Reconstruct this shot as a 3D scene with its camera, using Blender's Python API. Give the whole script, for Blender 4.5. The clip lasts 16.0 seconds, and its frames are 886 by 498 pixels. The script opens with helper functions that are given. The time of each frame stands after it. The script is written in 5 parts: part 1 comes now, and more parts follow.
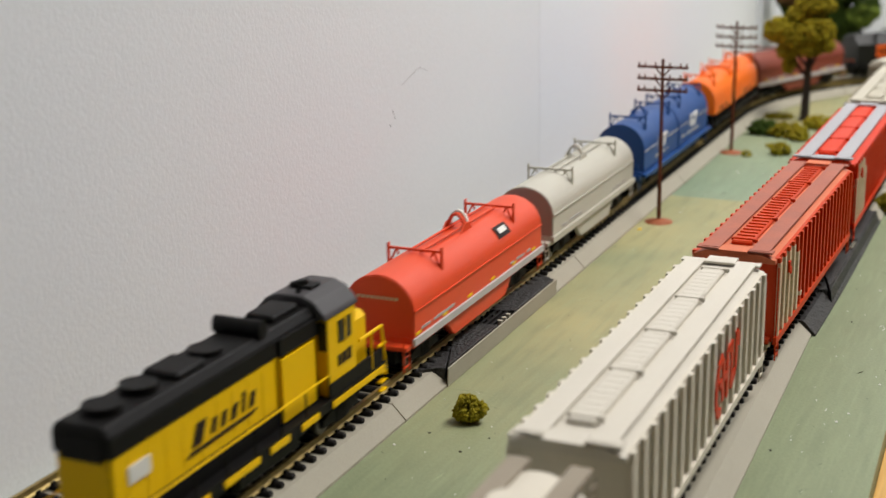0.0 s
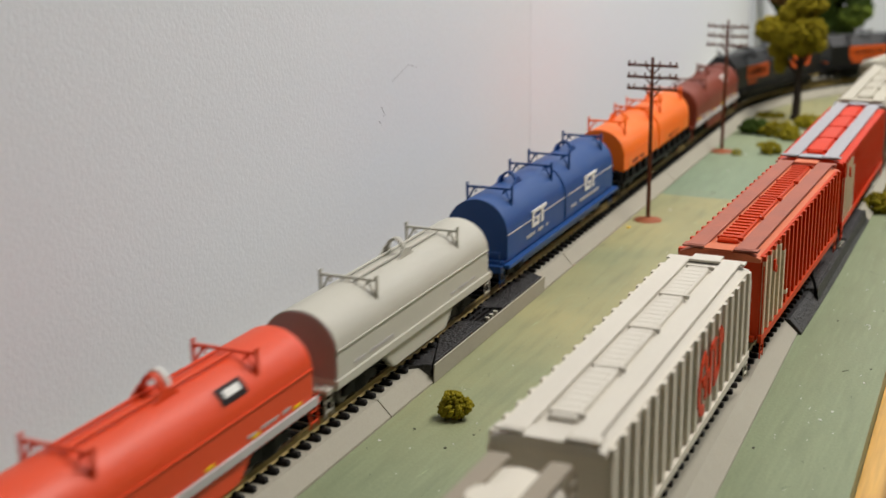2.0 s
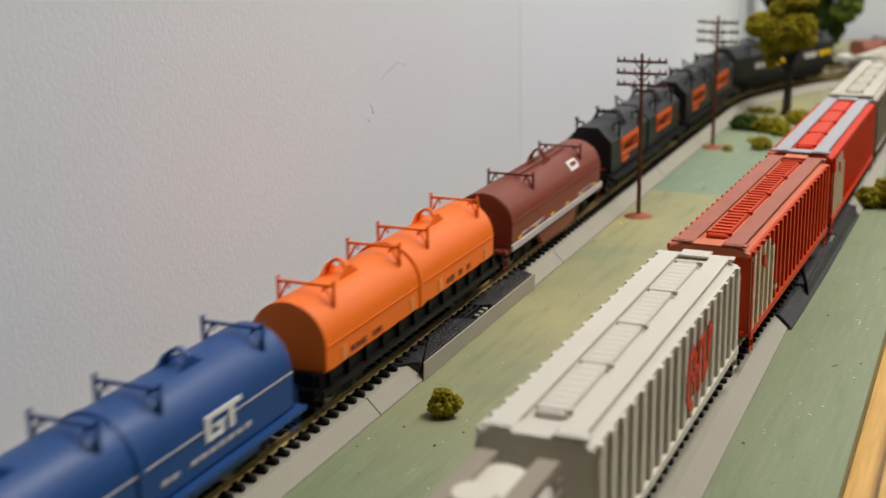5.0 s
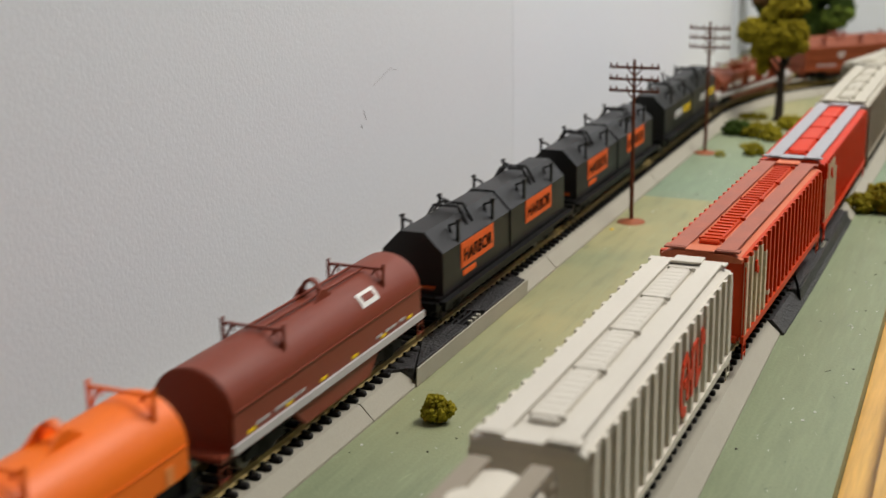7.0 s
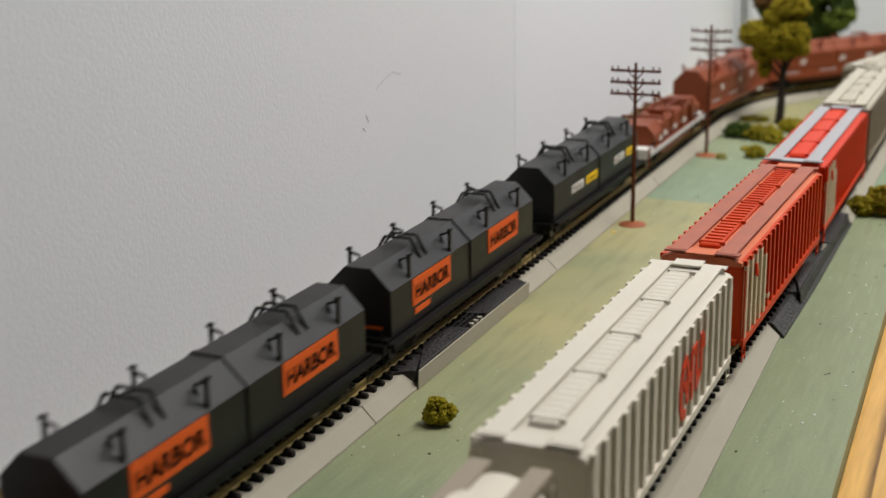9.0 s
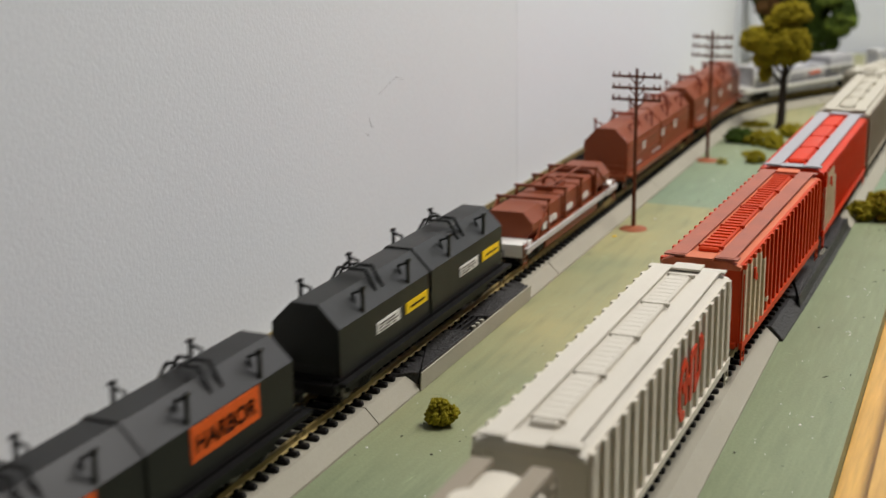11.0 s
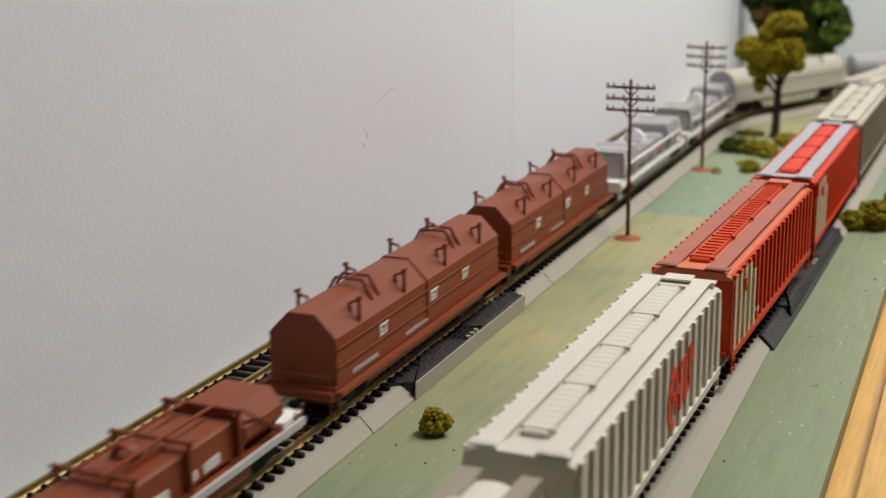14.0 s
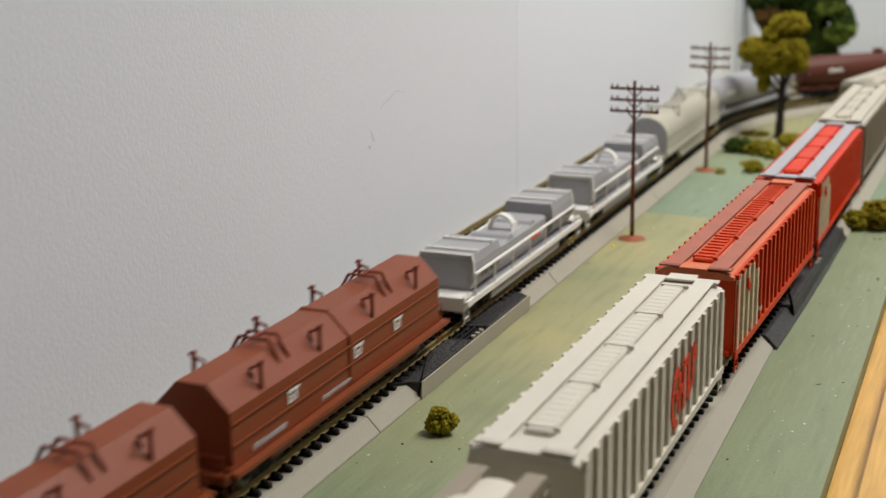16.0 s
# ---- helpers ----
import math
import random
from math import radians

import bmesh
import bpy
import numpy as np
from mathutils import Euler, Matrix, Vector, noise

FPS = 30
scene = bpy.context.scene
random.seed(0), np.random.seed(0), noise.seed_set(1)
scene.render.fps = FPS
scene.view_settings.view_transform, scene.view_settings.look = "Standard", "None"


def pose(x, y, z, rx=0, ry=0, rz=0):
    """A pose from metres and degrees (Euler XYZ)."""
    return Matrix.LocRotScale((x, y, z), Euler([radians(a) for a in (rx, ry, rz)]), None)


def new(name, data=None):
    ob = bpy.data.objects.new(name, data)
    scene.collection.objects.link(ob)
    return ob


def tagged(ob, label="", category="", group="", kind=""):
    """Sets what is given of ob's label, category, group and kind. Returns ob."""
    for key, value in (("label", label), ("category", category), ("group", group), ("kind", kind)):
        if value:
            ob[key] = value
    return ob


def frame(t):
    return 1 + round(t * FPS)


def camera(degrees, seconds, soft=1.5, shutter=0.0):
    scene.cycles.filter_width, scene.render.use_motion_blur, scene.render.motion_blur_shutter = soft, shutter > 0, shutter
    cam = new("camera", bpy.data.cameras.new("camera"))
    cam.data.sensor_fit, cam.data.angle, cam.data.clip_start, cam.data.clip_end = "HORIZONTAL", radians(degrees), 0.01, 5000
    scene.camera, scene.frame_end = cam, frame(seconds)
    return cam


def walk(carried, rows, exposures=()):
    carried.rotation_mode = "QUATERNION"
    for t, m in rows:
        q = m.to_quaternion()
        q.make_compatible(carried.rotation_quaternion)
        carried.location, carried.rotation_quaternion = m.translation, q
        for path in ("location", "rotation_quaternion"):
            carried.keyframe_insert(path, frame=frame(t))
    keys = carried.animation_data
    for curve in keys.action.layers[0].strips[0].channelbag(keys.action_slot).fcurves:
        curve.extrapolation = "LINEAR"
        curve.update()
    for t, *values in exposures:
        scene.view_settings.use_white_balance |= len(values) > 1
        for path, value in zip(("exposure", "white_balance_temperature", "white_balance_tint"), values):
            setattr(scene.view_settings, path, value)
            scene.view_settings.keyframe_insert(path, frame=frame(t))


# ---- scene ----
# The camera: slightly restless tripod head over the corner of the layout.
cam = camera(37.25, 16.0, soft=1.5, shutter=0.85)
cam.data.dof.use_dof = True
cam.data.dof.focus_distance = 0.61
cam.data.dof.aperture_fstop = 11.5
# seconds, x, y, z, tilt, lean, turn
CAMERA_ROWS = [
    (0.0, 0.1151, -0.1855, 0.2200, 74.54, 1.00, 24.58),
    (0.5, 0.1155, -0.1852, 0.2189, 74.49, 0.86, 24.57),
    (1.0, 0.1141, -0.1837, 0.2175, 74.37, 0.78, 24.58),
    (1.5, 0.1161, -0.1842, 0.2192, 74.38, 0.80, 24.62),
    (2.0, 0.1192, -0.1851, 0.2200, 74.43, 0.67, 24.46),
    (2.5, 0.1195, -0.1854, 0.2193, 74.47, 0.72, 24.35),
    (3.0, 0.1207, -0.1848, 0.2182, 74.43, 1.02, 24.12),
    (3.5, 0.1204, -0.1842, 0.2194, 74.48, 1.10, 24.22),
    (4.0, 0.1200, -0.1844, 0.2188, 74.40, 1.09, 24.18),
    (4.5, 0.1212, -0.1833, 0.2190, 74.34, 1.04, 24.18),
    (7.0, 0.1210, -0.1831, 0.2194, 74.59, 0.96, 23.80),
    (7.5, 0.1209, -0.1836, 0.2193, 74.54, 0.97, 23.81),
    (8.0, 0.1236, -0.1850, 0.2194, 74.56, 0.94, 23.84),
    (8.5, 0.1249, -0.1857, 0.2204, 74.66, 0.88, 23.94),
    (9.0, 0.1226, -0.1859, 0.2215, 74.62, 0.95, 23.91),
    (11.5, 0.1270, -0.1935, 0.2242, 74.87, 0.82, 24.05),
    (12.0, 0.1291, -0.1944, 0.2267, 74.95, 0.88, 23.93),
    (12.5, 0.1322, -0.1981, 0.2263, 75.11, 0.76, 24.09),
    (13.0, 0.1342, -0.1982, 0.2275, 75.25, 0.95, 23.88),
    (13.5, 0.1311, -0.1971, 0.2276, 75.25, 0.99, 23.92),
    (14.0, 0.1304, -0.1976, 0.2268, 75.10, 0.89, 24.00),
    (14.5, 0.1298, -0.2000, 0.2265, 75.08, 0.93, 24.06),
    (15.0, 0.1298, -0.2006, 0.2268, 75.07, 1.08, 24.18),
    (15.5, 0.1310, -0.1999, 0.2268, 75.02, 1.13, 24.18),
    (16.0, 0.1327, -0.2027, 0.2284, 75.13, 1.09, 24.19),
]
walk(cam, [(r[0], pose(*r[1:])) for r in CAMERA_ROWS], exposures=[(0.0, 0.19), (1.5, 0.19), (2.3, 0.04), (16.0, 0.04)])

# ---- light ----
world = bpy.data.worlds.new("room_air")
scene.world = world
world.use_nodes = True
world.node_tree.nodes["Background"].inputs[0].default_value = (0.55, 0.57, 0.6, 1)
world.node_tree.nodes["Background"].inputs[1].default_value = 0.012


def overhead_lamp(x, y, z, sx, sy, watts, colour):
    data = bpy.data.lights.new("unseen_overhead_lamp", "AREA")
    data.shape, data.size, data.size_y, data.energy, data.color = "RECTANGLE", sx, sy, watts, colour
    ob = new("unseen_overhead_lamp", data)
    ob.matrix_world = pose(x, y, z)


# Unseen main lamp, put up to the right because shadows fall left.
overhead_lamp(0.55, 0.92, 1.46, 0.45, 1.1, 32.0, (1.0, 0.965, 0.925))
# Weak cool fill added far to the right; no such fixture is known.
overhead_lamp(2.2, 0.4, 1.46, 0.35, 1.2, 0.8, (0.95, 0.97, 1.0))


# ---- materials ----
def srgb(r, g, b):
    return tuple(((c / 255) / 12.92 if c <= 10 else ((c / 255 + 0.055) / 1.055) ** 2.4) for c in (r, g, b))


def material(name, colour, rough=0.5, metal=0.0, vary=0.12, scale=60.0, grain=900.0, bump=0.1, second=None, mix=0.3, island=0.0, coat=0.0, spec=0.16, stretch=None):
    """Painted or moulded surface with blotches, fine grain and relief."""
    m = bpy.data.materials.new(name)
    m.use_nodes = True
    nt = m.node_tree
    n, l = nt.nodes, nt.links
    b = n["Principled BSDF"]
    b.inputs["Metallic"].default_value = metal
    b.inputs["Coat Weight"].default_value = coat
    b.inputs["Specular IOR Level"].default_value = spec
    tc = n.new("ShaderNodeTexCoord")
    big = n.new("ShaderNodeTexNoise")
    big.inputs["Scale"].default_value = scale
    big.inputs["Detail"].default_value = 5
    fine = n.new("ShaderNodeTexNoise")
    fine.inputs["Scale"].default_value = grain
    fine.inputs["Detail"].default_value = 3
    where = tc.outputs["Object"]
    if stretch:
        mp = n.new("ShaderNodeMapping")
        mp.inputs["Scale"].default_value = stretch
        l.new(where, mp.inputs["Vector"])
        where = mp.outputs["Vector"]
    l.new(where, big.inputs["Vector"])
    l.new(where, fine.inputs["Vector"])
    ramp = n.new("ShaderNodeValToRGB")
    ramp.color_ramp.elements[0].position, ramp.color_ramp.elements[1].position = 0.3, 0.72
    other = second if second else tuple(c * (1 - vary) for c in colour)
    ramp.color_ramp.elements[0].color = (*other, 1)
    ramp.color_ramp.elements[1].color = (*colour, 1)
    l.new(big.outputs["Fac"], ramp.inputs["Fac"])
    hsv = n.new("ShaderNodeHueSaturation")
    hsv.inputs["Saturation"].default_value = 1.0
    bw = n.new("ShaderNodeMath")
    bw.operation = "MULTIPLY_ADD"
    bw.inputs[1].default_value, bw.inputs[2].default_value = mix * 0.8, 1 - mix * 0.4
    spread = n.new("ShaderNodeMapRange")
    spread.inputs["From Min"].default_value, spread.inputs["From Max"].default_value = 0.3, 0.7
    l.new(fine.outputs["Fac"], spread.inputs["Value"])
    l.new(spread.outputs["Result"], bw.inputs[0])
    l.new(bw.outputs[0], hsv.inputs["Value"])
    l.new(ramp.outputs["Color"], hsv.inputs["Color"])
    out = hsv.outputs["Color"]
    if island:
        info = n.new("ShaderNodeObjectInfo")
        v = n.new("ShaderNodeMath")
        v.operation = "MULTIPLY_ADD"
        v.inputs[1].default_value, v.inputs[2].default_value = island * 2, 1 - island
        l.new(info.outputs["Random"], v.inputs[0])
        h2 = n.new("ShaderNodeHueSaturation")
        l.new(out, h2.inputs["Color"])
        l.new(v.outputs[0], h2.inputs["Value"])
        out = h2.outputs["Color"]
    l.new(out, b.inputs["Base Color"])
    rr = n.new("ShaderNodeMath")
    rr.operation = "MULTIPLY_ADD"
    rr.inputs[1].default_value, rr.inputs[2].default_value = 0.25, rough - 0.12
    l.new(big.outputs["Fac"], rr.inputs[0])
    l.new(rr.outputs[0], b.inputs["Roughness"])
    if bump:
        bp = n.new("ShaderNodeBump")
        bp.inputs["Strength"].default_value, bp.inputs["Distance"].default_value = bump, 0.0004
        l.new(fine.outputs["Fac"], bp.inputs["Height"])
        l.new(bp.outputs["Normal"], b.inputs["Normal"])
    return m


def table_paint(name, base, wash, lo, hi):
    """Brushed flat green paint with a sprayed khaki wash, hairline scratches and streaks along the table."""
    m = material(name, base, 0.5, vary=0.07, scale=9.0, grain=750.0, bump=0.3, mix=0.2, spec=0.3)
    nt = m.node_tree
    n, l = nt.nodes, nt.links
    b = n["Principled BSDF"]
    paint = b.inputs["Base Color"].links[0].from_socket
    tc = n["Texture Coordinate"]

    def noise_at(scale, detail, stretch=(1, 1, 1)):
        mp, tx = n.new("ShaderNodeMapping"), n.new("ShaderNodeTexNoise")
        mp.inputs["Scale"].default_value = stretch
        tx.inputs["Scale"].default_value, tx.inputs["Detail"].default_value = scale, detail
        l.new(tc.outputs["Object"], mp.inputs["Vector"])
        l.new(mp.outputs["Vector"], tx.inputs["Vector"])
        return tx.outputs["Fac"]

    def span(value, a, c, d, e):
        r = n.new("ShaderNodeMapRange")
        r.inputs["From Min"].default_value, r.inputs["From Max"].default_value = a, c
        r.inputs["To Min"].default_value, r.inputs["To Max"].default_value = d, e
        l.new(value, r.inputs["Value"])
        return r.outputs["Result"]

    def times(p, q, op="MULTIPLY"):
        k = n.new("ShaderNodeMath")
        k.operation, k.use_clamp = op, True
        for i, v in enumerate((p, q)):
            if isinstance(v, float):
                k.inputs[i].default_value = v
            else:
                l.new(v, k.inputs[i])
        return k.outputs[0]

    def blend(fac, under, over):
        k = n.new("ShaderNodeMix")
        k.data_type = "RGBA"
        l.new(fac, k.inputs["Factor"])
        l.new(under, k.inputs["A"])
        k.inputs["B"].default_value = (*over, 1)
        return k.outputs["Result"]

    axes = n.new("ShaderNodeSeparateXYZ")
    l.new(tc.outputs["Object"], axes.inputs[0])
    # the wash lies on the strip between the tracks
    where = times(span(axes.outputs["Y"], lo, hi, 0.0, 1.0), span(axes.outputs["X"], 0.02, -0.03, 0.0, 1.0))
    cloud = span(noise_at(13.0, 4), 0.32, 0.62, 0.35, 1.0)
    colour = blend(times(where, cloud), paint, wash)
    # brush streaks
    streak = span(noise_at(90.0, 5, (5.0, 0.3, 1)), 0.48, 0.72, 0.0, 0.3)
    colour = blend(streak, colour, tuple(c * 1.35 for c in base))
    dull = span(noise_at(40.0, 6, (4.0, 0.5, 1)), 0.5, 0.75, 0.0, 0.4)
    colour = blend(dull, colour, tuple(c * 0.66 for c in base))
    # hairline scratches, pale and dark
    for scale, gate_scale, over, stretch in ((24.0, 30.0, tuple(min(1, c * 1.9) for c in base), (1.6, 0.7, 1)), (31.0, 22.0, tuple(c * 0.35 for c in base), (0.7, 1.5, 1))):
        both = n.new("ShaderNodeMath")
        both.operation = "COMPARE"
        l.new(noise_at(scale, 1, stretch), both.inputs[0])
        both.inputs[1].default_value, both.inputs[2].default_value = 0.47, 0.0028
        gate = span(noise_at(gate_scale, 2, (1.1, 0.9, 1)), 0.60, 0.66, 0.0, 0.75)
        colour = blend(times(both.outputs[0], gate), colour, over)
    l.new(colour, b.inputs["Base Color"])
    return m


M = {
    "wall": material("wall_paint", (0.77, 0.79, 0.82), 0.75, vary=0.03, scale=3.0, grain=430.0, bump=0.32, mix=0.04),
    "wall_panel": material("wall_panel_paint", (0.79, 0.81, 0.85), 0.75, vary=0.03, scale=3.0, grain=430.0, bump=0.28, mix=0.04),
    # Tone of the unseen walls, kept dark to hold back bounced light.
    "wall_blue": material("low_bounce_wall_paint", (0.11, 0.13, 0.16), 0.6, vary=0.1, scale=8),
    "wall_far": material("pale_blue_wall_paint", (0.78, 0.81, 0.87), 0.75, vary=0.03, scale=3.0, grain=420.0, bump=0.2, mix=0.04),
    "scuff": material("grey_scuff", (0.50, 0.50, 0.51), 0.8),
    "leaf_mid": material("mid_green_foam_foliage", srgb(92, 108, 40), 0.9, vary=0.35, scale=60, grain=700, bump=0.8, mix=0.5),
    "post": material("pale_blue_grey_paint", (0.68, 0.71, 0.76), 0.6, vary=0.1, scale=8),
    # Ceiling and floor tones are also lowered to weaken bounced light.
    "ceiling": material("low_bounce_ceiling", (0.42, 0.41, 0.40), 0.8, vary=0.05),
    "dark_floor": material("low_bounce_floor", (0.09, 0.08, 0.075), 0.9, vary=0.2),
    "green": table_paint("green_table_paint", srgb(129, 139, 108), srgb(164, 157, 113), 0.22, 0.42),
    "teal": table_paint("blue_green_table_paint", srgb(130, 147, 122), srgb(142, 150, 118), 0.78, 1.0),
    "wood": material("pale_pine", srgb(214, 172, 92), 0.36, vary=0.2, scale=45.0, grain=500.0, bump=0.15, second=srgb(194, 146, 66), mix=0.35, spec=0.35, stretch=(1, 0.06, 1)),
    "roadbed": material("grey_plastic_roadbed", srgb(164, 159, 144), 0.6, vary=0.06, scale=40.0, grain=1800.0, bump=0.35, mix=0.18),
    "black_bed": material("black_stone_roadbed", srgb(46, 44, 43), 0.5, vary=0.2, scale=60.0, grain=620.0, bump=1.0, mix=1.7, second=srgb(36, 34, 34), spec=0.45),
    "tie": material("black_plastic_tie", srgb(26, 24, 23), 0.5, vary=0.2, grain=1500, bump=0.2, island=0.2),
    "rail": material("brass_rail", srgb(168, 147, 94), 0.42, metal=0.6, vary=0.25, scale=120),
    "steel": material("wheel_steel", srgb(110, 105, 100), 0.4, metal=0.8),
    "truck": material("black_truck_plastic", srgb(14, 13, 12), 0.55, vary=0.2),
    "red": material("red_car_paint", srgb(222, 74, 34), 0.42, vary=0.06, scale=30, bump=0.05, mix=0.06, spec=0.42),
    "grey": material("light_grey_car_paint", srgb(186, 183, 170), 0.45, vary=0.06, scale=30, bump=0.05, mix=0.06, spec=0.42),
    "grey_end": material("taupe_end_paint", srgb(158, 142, 136), 0.5, vary=0.06, bump=0.05, mix=0.06),
    "silver_band": material("silver_grey_paint", srgb(190, 186, 184), 0.45, vary=0.12, scale=90, mix=0.1),
    "blue": material("blue_car_paint", srgb(26, 70, 130), 0.42, vary=0.06, scale=30, bump=0.05, mix=0.06, spec=0.42),
    "orange": material("orange_car_paint", srgb(244, 114, 14), 0.42, vary=0.05, scale=30, bump=0.05, mix=0.06, spec=0.42),
    "brown": material("oxide_brown_car_paint", srgb(126, 58, 40), 0.42, vary=0.08, scale=30, bump=0.05, mix=0.08, spec=0.3),
    "rust": material("red_brown_car_paint", srgb(132, 65, 36), 0.42, vary=0.08, scale=30, bump=0.05, mix=0.08, spec=0.26),
    "black": material("black_car_paint", srgb(15, 14, 13), 0.42, spec=0.42, vary=0.1, scale=30, bump=0.05, mix=0.08),
    "dark_green": material("dark_green_black_paint", srgb(15, 17, 14), 0.42, spec=0.42, vary=0.1, scale=30, mix=0.08),
    "silver": material("silver_grey_car_paint", srgb(160, 160, 162), 0.4, vary=0.08, scale=30, mix=0.08),
    "white": material("white_paint", srgb(228, 226, 220), 0.5, vary=0.05, mix=0.06),
    "cream": material("cream_car_paint", srgb(176, 172, 156), 0.45, vary=0.06, scale=30, mix=0.06),
    "maroon": material("dark_maroon_paint", srgb(92, 53, 42), 0.42, vary=0.08, mix=0.06),
    "yellow": material("yellow_loco_paint", srgb(240, 192, 6), 0.4, vary=0.05, mix=0.05),
    "loco_black": material("loco_black_paint", srgb(16, 15, 15), 0.5, vary=0.12, mix=0.08),
    # Reflection on the black cab roof, put into the colour as grey.
    "cab_roof_sheen": material("black_roof_with_sheen", srgb(66, 64, 66), 0.5, vary=0.1, mix=0.06, spec=0.4),
    "amber": material("yellow_sticker", srgb(240, 200, 30), 0.5, vary=0.03),
    "panel_orange": material("orange_panel_paint", srgb(226, 98, 38), 0.5, vary=0.05),
    "panel_fade": material("faded_orange_paint", srgb(240, 150, 84), 0.5, vary=0.1),
    "lettering": material("dark_lettering", srgb(40, 30, 28), 0.5),
    "glass": material("dark_window_glass", srgb(50, 46, 30), 0.15, vary=0.1),
    "hop_white": material("white_hopper_plastic", srgb(212, 205, 190), 0.45, vary=0.05, scale=25, mix=0.05),
    "hop_roof": material("white_hopper_roof", srgb(207, 201, 188), 0.45, vary=0.06, scale=20, mix=0.05),
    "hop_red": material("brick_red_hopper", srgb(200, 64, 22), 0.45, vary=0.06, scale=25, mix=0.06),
    "hop_brownroof": material("weathered_brown_roof", srgb(172, 106, 88), 0.6, vary=0.18, scale=70, mix=0.15, second=srgb(154, 96, 82)),
    "hop_orange": material("bright_red_hopper", srgb(208, 56, 20), 0.42, vary=0.05, scale=25, mix=0.06),
    "hop_cream": material("cream_decal", srgb(214, 200, 172), 0.5, vary=0.05),
    # Beige with flank shade mixed in; plain tan on the round hopper's walks.
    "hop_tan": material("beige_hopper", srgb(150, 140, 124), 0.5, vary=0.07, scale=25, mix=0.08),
    # The same beige made paler, top light painted into the roof.
    "hop_lit_beige_roof": material("lit_beige_roof", srgb(184, 178, 162), 0.5, vary=0.08, scale=25, mix=0.08),
    "hop_silver": material("pale_grey_walk", srgb(164, 163, 167), 0.5, vary=0.06),
    "pole": material("brown_pole_plastic", srgb(100, 56, 38), 0.5, vary=0.15, mix=0.1),
    "pole_base": material("orange_brown_plastic", srgb(158, 92, 62), 0.55, vary=0.15, mix=0.1),
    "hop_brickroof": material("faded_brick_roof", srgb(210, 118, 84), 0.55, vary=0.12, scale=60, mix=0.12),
    "bark": material("dark_bark", srgb(54, 47, 42), 0.8, vary=0.3, scale=120, bump=0.6),
    "leaf_olive": material("olive_foam_foliage", srgb(136, 122, 24), 0.9, vary=0.35, scale=70, grain=700, bump=0.8, mix=0.5, island=0.15),
    "leaf_dark": material("dark_green_foam_foliage", srgb(60, 78, 28), 0.9, vary=0.35, scale=60, grain=700, bump=0.8, mix=0.5, island=0.15),
    "leaf_rust": material("rust_foam_foliage", srgb(92, 66, 34), 0.9, vary=0.3, scale=60, grain=700, bump=0.8, mix=0.5),
    "leaf_moss": material("moss_green_foam_foliage", srgb(148, 136, 32), 0.9, vary=0.35, scale=80, grain=700, bump=0.8, mix=0.5, island=0.2),
}


for node in M["black_bed"].node_tree.nodes:
    if node.bl_idname == "ShaderNodeBump":
        node.inputs["Distance"].default_value = 0.0016


# ---- mesh helpers ----
def box(bm, x0, x1, y0, y1, z0, z1):
    vs = [bm.verts.new(p) for p in ((x0, y0, z0), (x1, y0, z0), (x1, y1, z0), (x0, y1, z0), (x0, y0, z1), (x1, y0, z1), (x1, y1, z1), (x0, y1, z1))]
    for f in ((3, 2, 1, 0), (4, 5, 6, 7), (0, 1, 5, 4), (1, 2, 6, 5), (2, 3, 7, 6), (3, 0, 4, 7)):
        bm.faces.new([vs[i] for i in f])
    return bm


def prism(bm, profile, y0, y1):
    """A cross-section of (x, z) points drawn out along y."""
    a = [bm.verts.new((x, y0, z)) for x, z in profile]
    b = [bm.verts.new((x, y1, z)) for x, z in profile]
    n = len(profile)
    bm.faces.new(a)
    bm.faces.new(b[::-1])
    for i in range(n):
        j = (i + 1) % n
        bm.faces.new((a[j], a[i], b[i], b[j]))
    bmesh.ops.recalc_face_normals(bm, faces=bm.faces[:]) if len(bm.faces) < 400 else None
    return bm


def sideprism(bm, profile, x0, x1):
    """A side outline of (y, z) points drawn out along x."""
    a = [bm.verts.new((x0, y, z)) for y, z in profile]
    b = [bm.verts.new((x1, y, z)) for y, z in profile]
    n = len(profile)
    bm.faces.new(a)
    bm.faces.new(b[::-1])
    for i in range(n):
        j = (i + 1) % n
        bm.faces.new((a[j], a[i], b[i], b[j]))
    bmesh.ops.recalc_face_normals(bm, faces=bm.faces[:])
    return bm


def rod(bm, p, q, r, n=6):
    p, q = Vector(p), Vector(q)
    d = (q - p).normalized()
    u = d.orthogonal().normalized()
    v = d.cross(u)
    a = [bm.verts.new(p + (u * math.cos(k * 2 * math.pi / n) + v * math.sin(k * 2 * math.pi / n)) * r) for k in range(n)]
    b = [bm.verts.new(w.co + q - p) for w in a]
    bm.faces.new(a[::-1])
    bm.faces.new(b)
    for i in range(n):
        j = (i + 1) % n
        bm.faces.new((a[i], a[j], b[j], b[i]))
    return bm


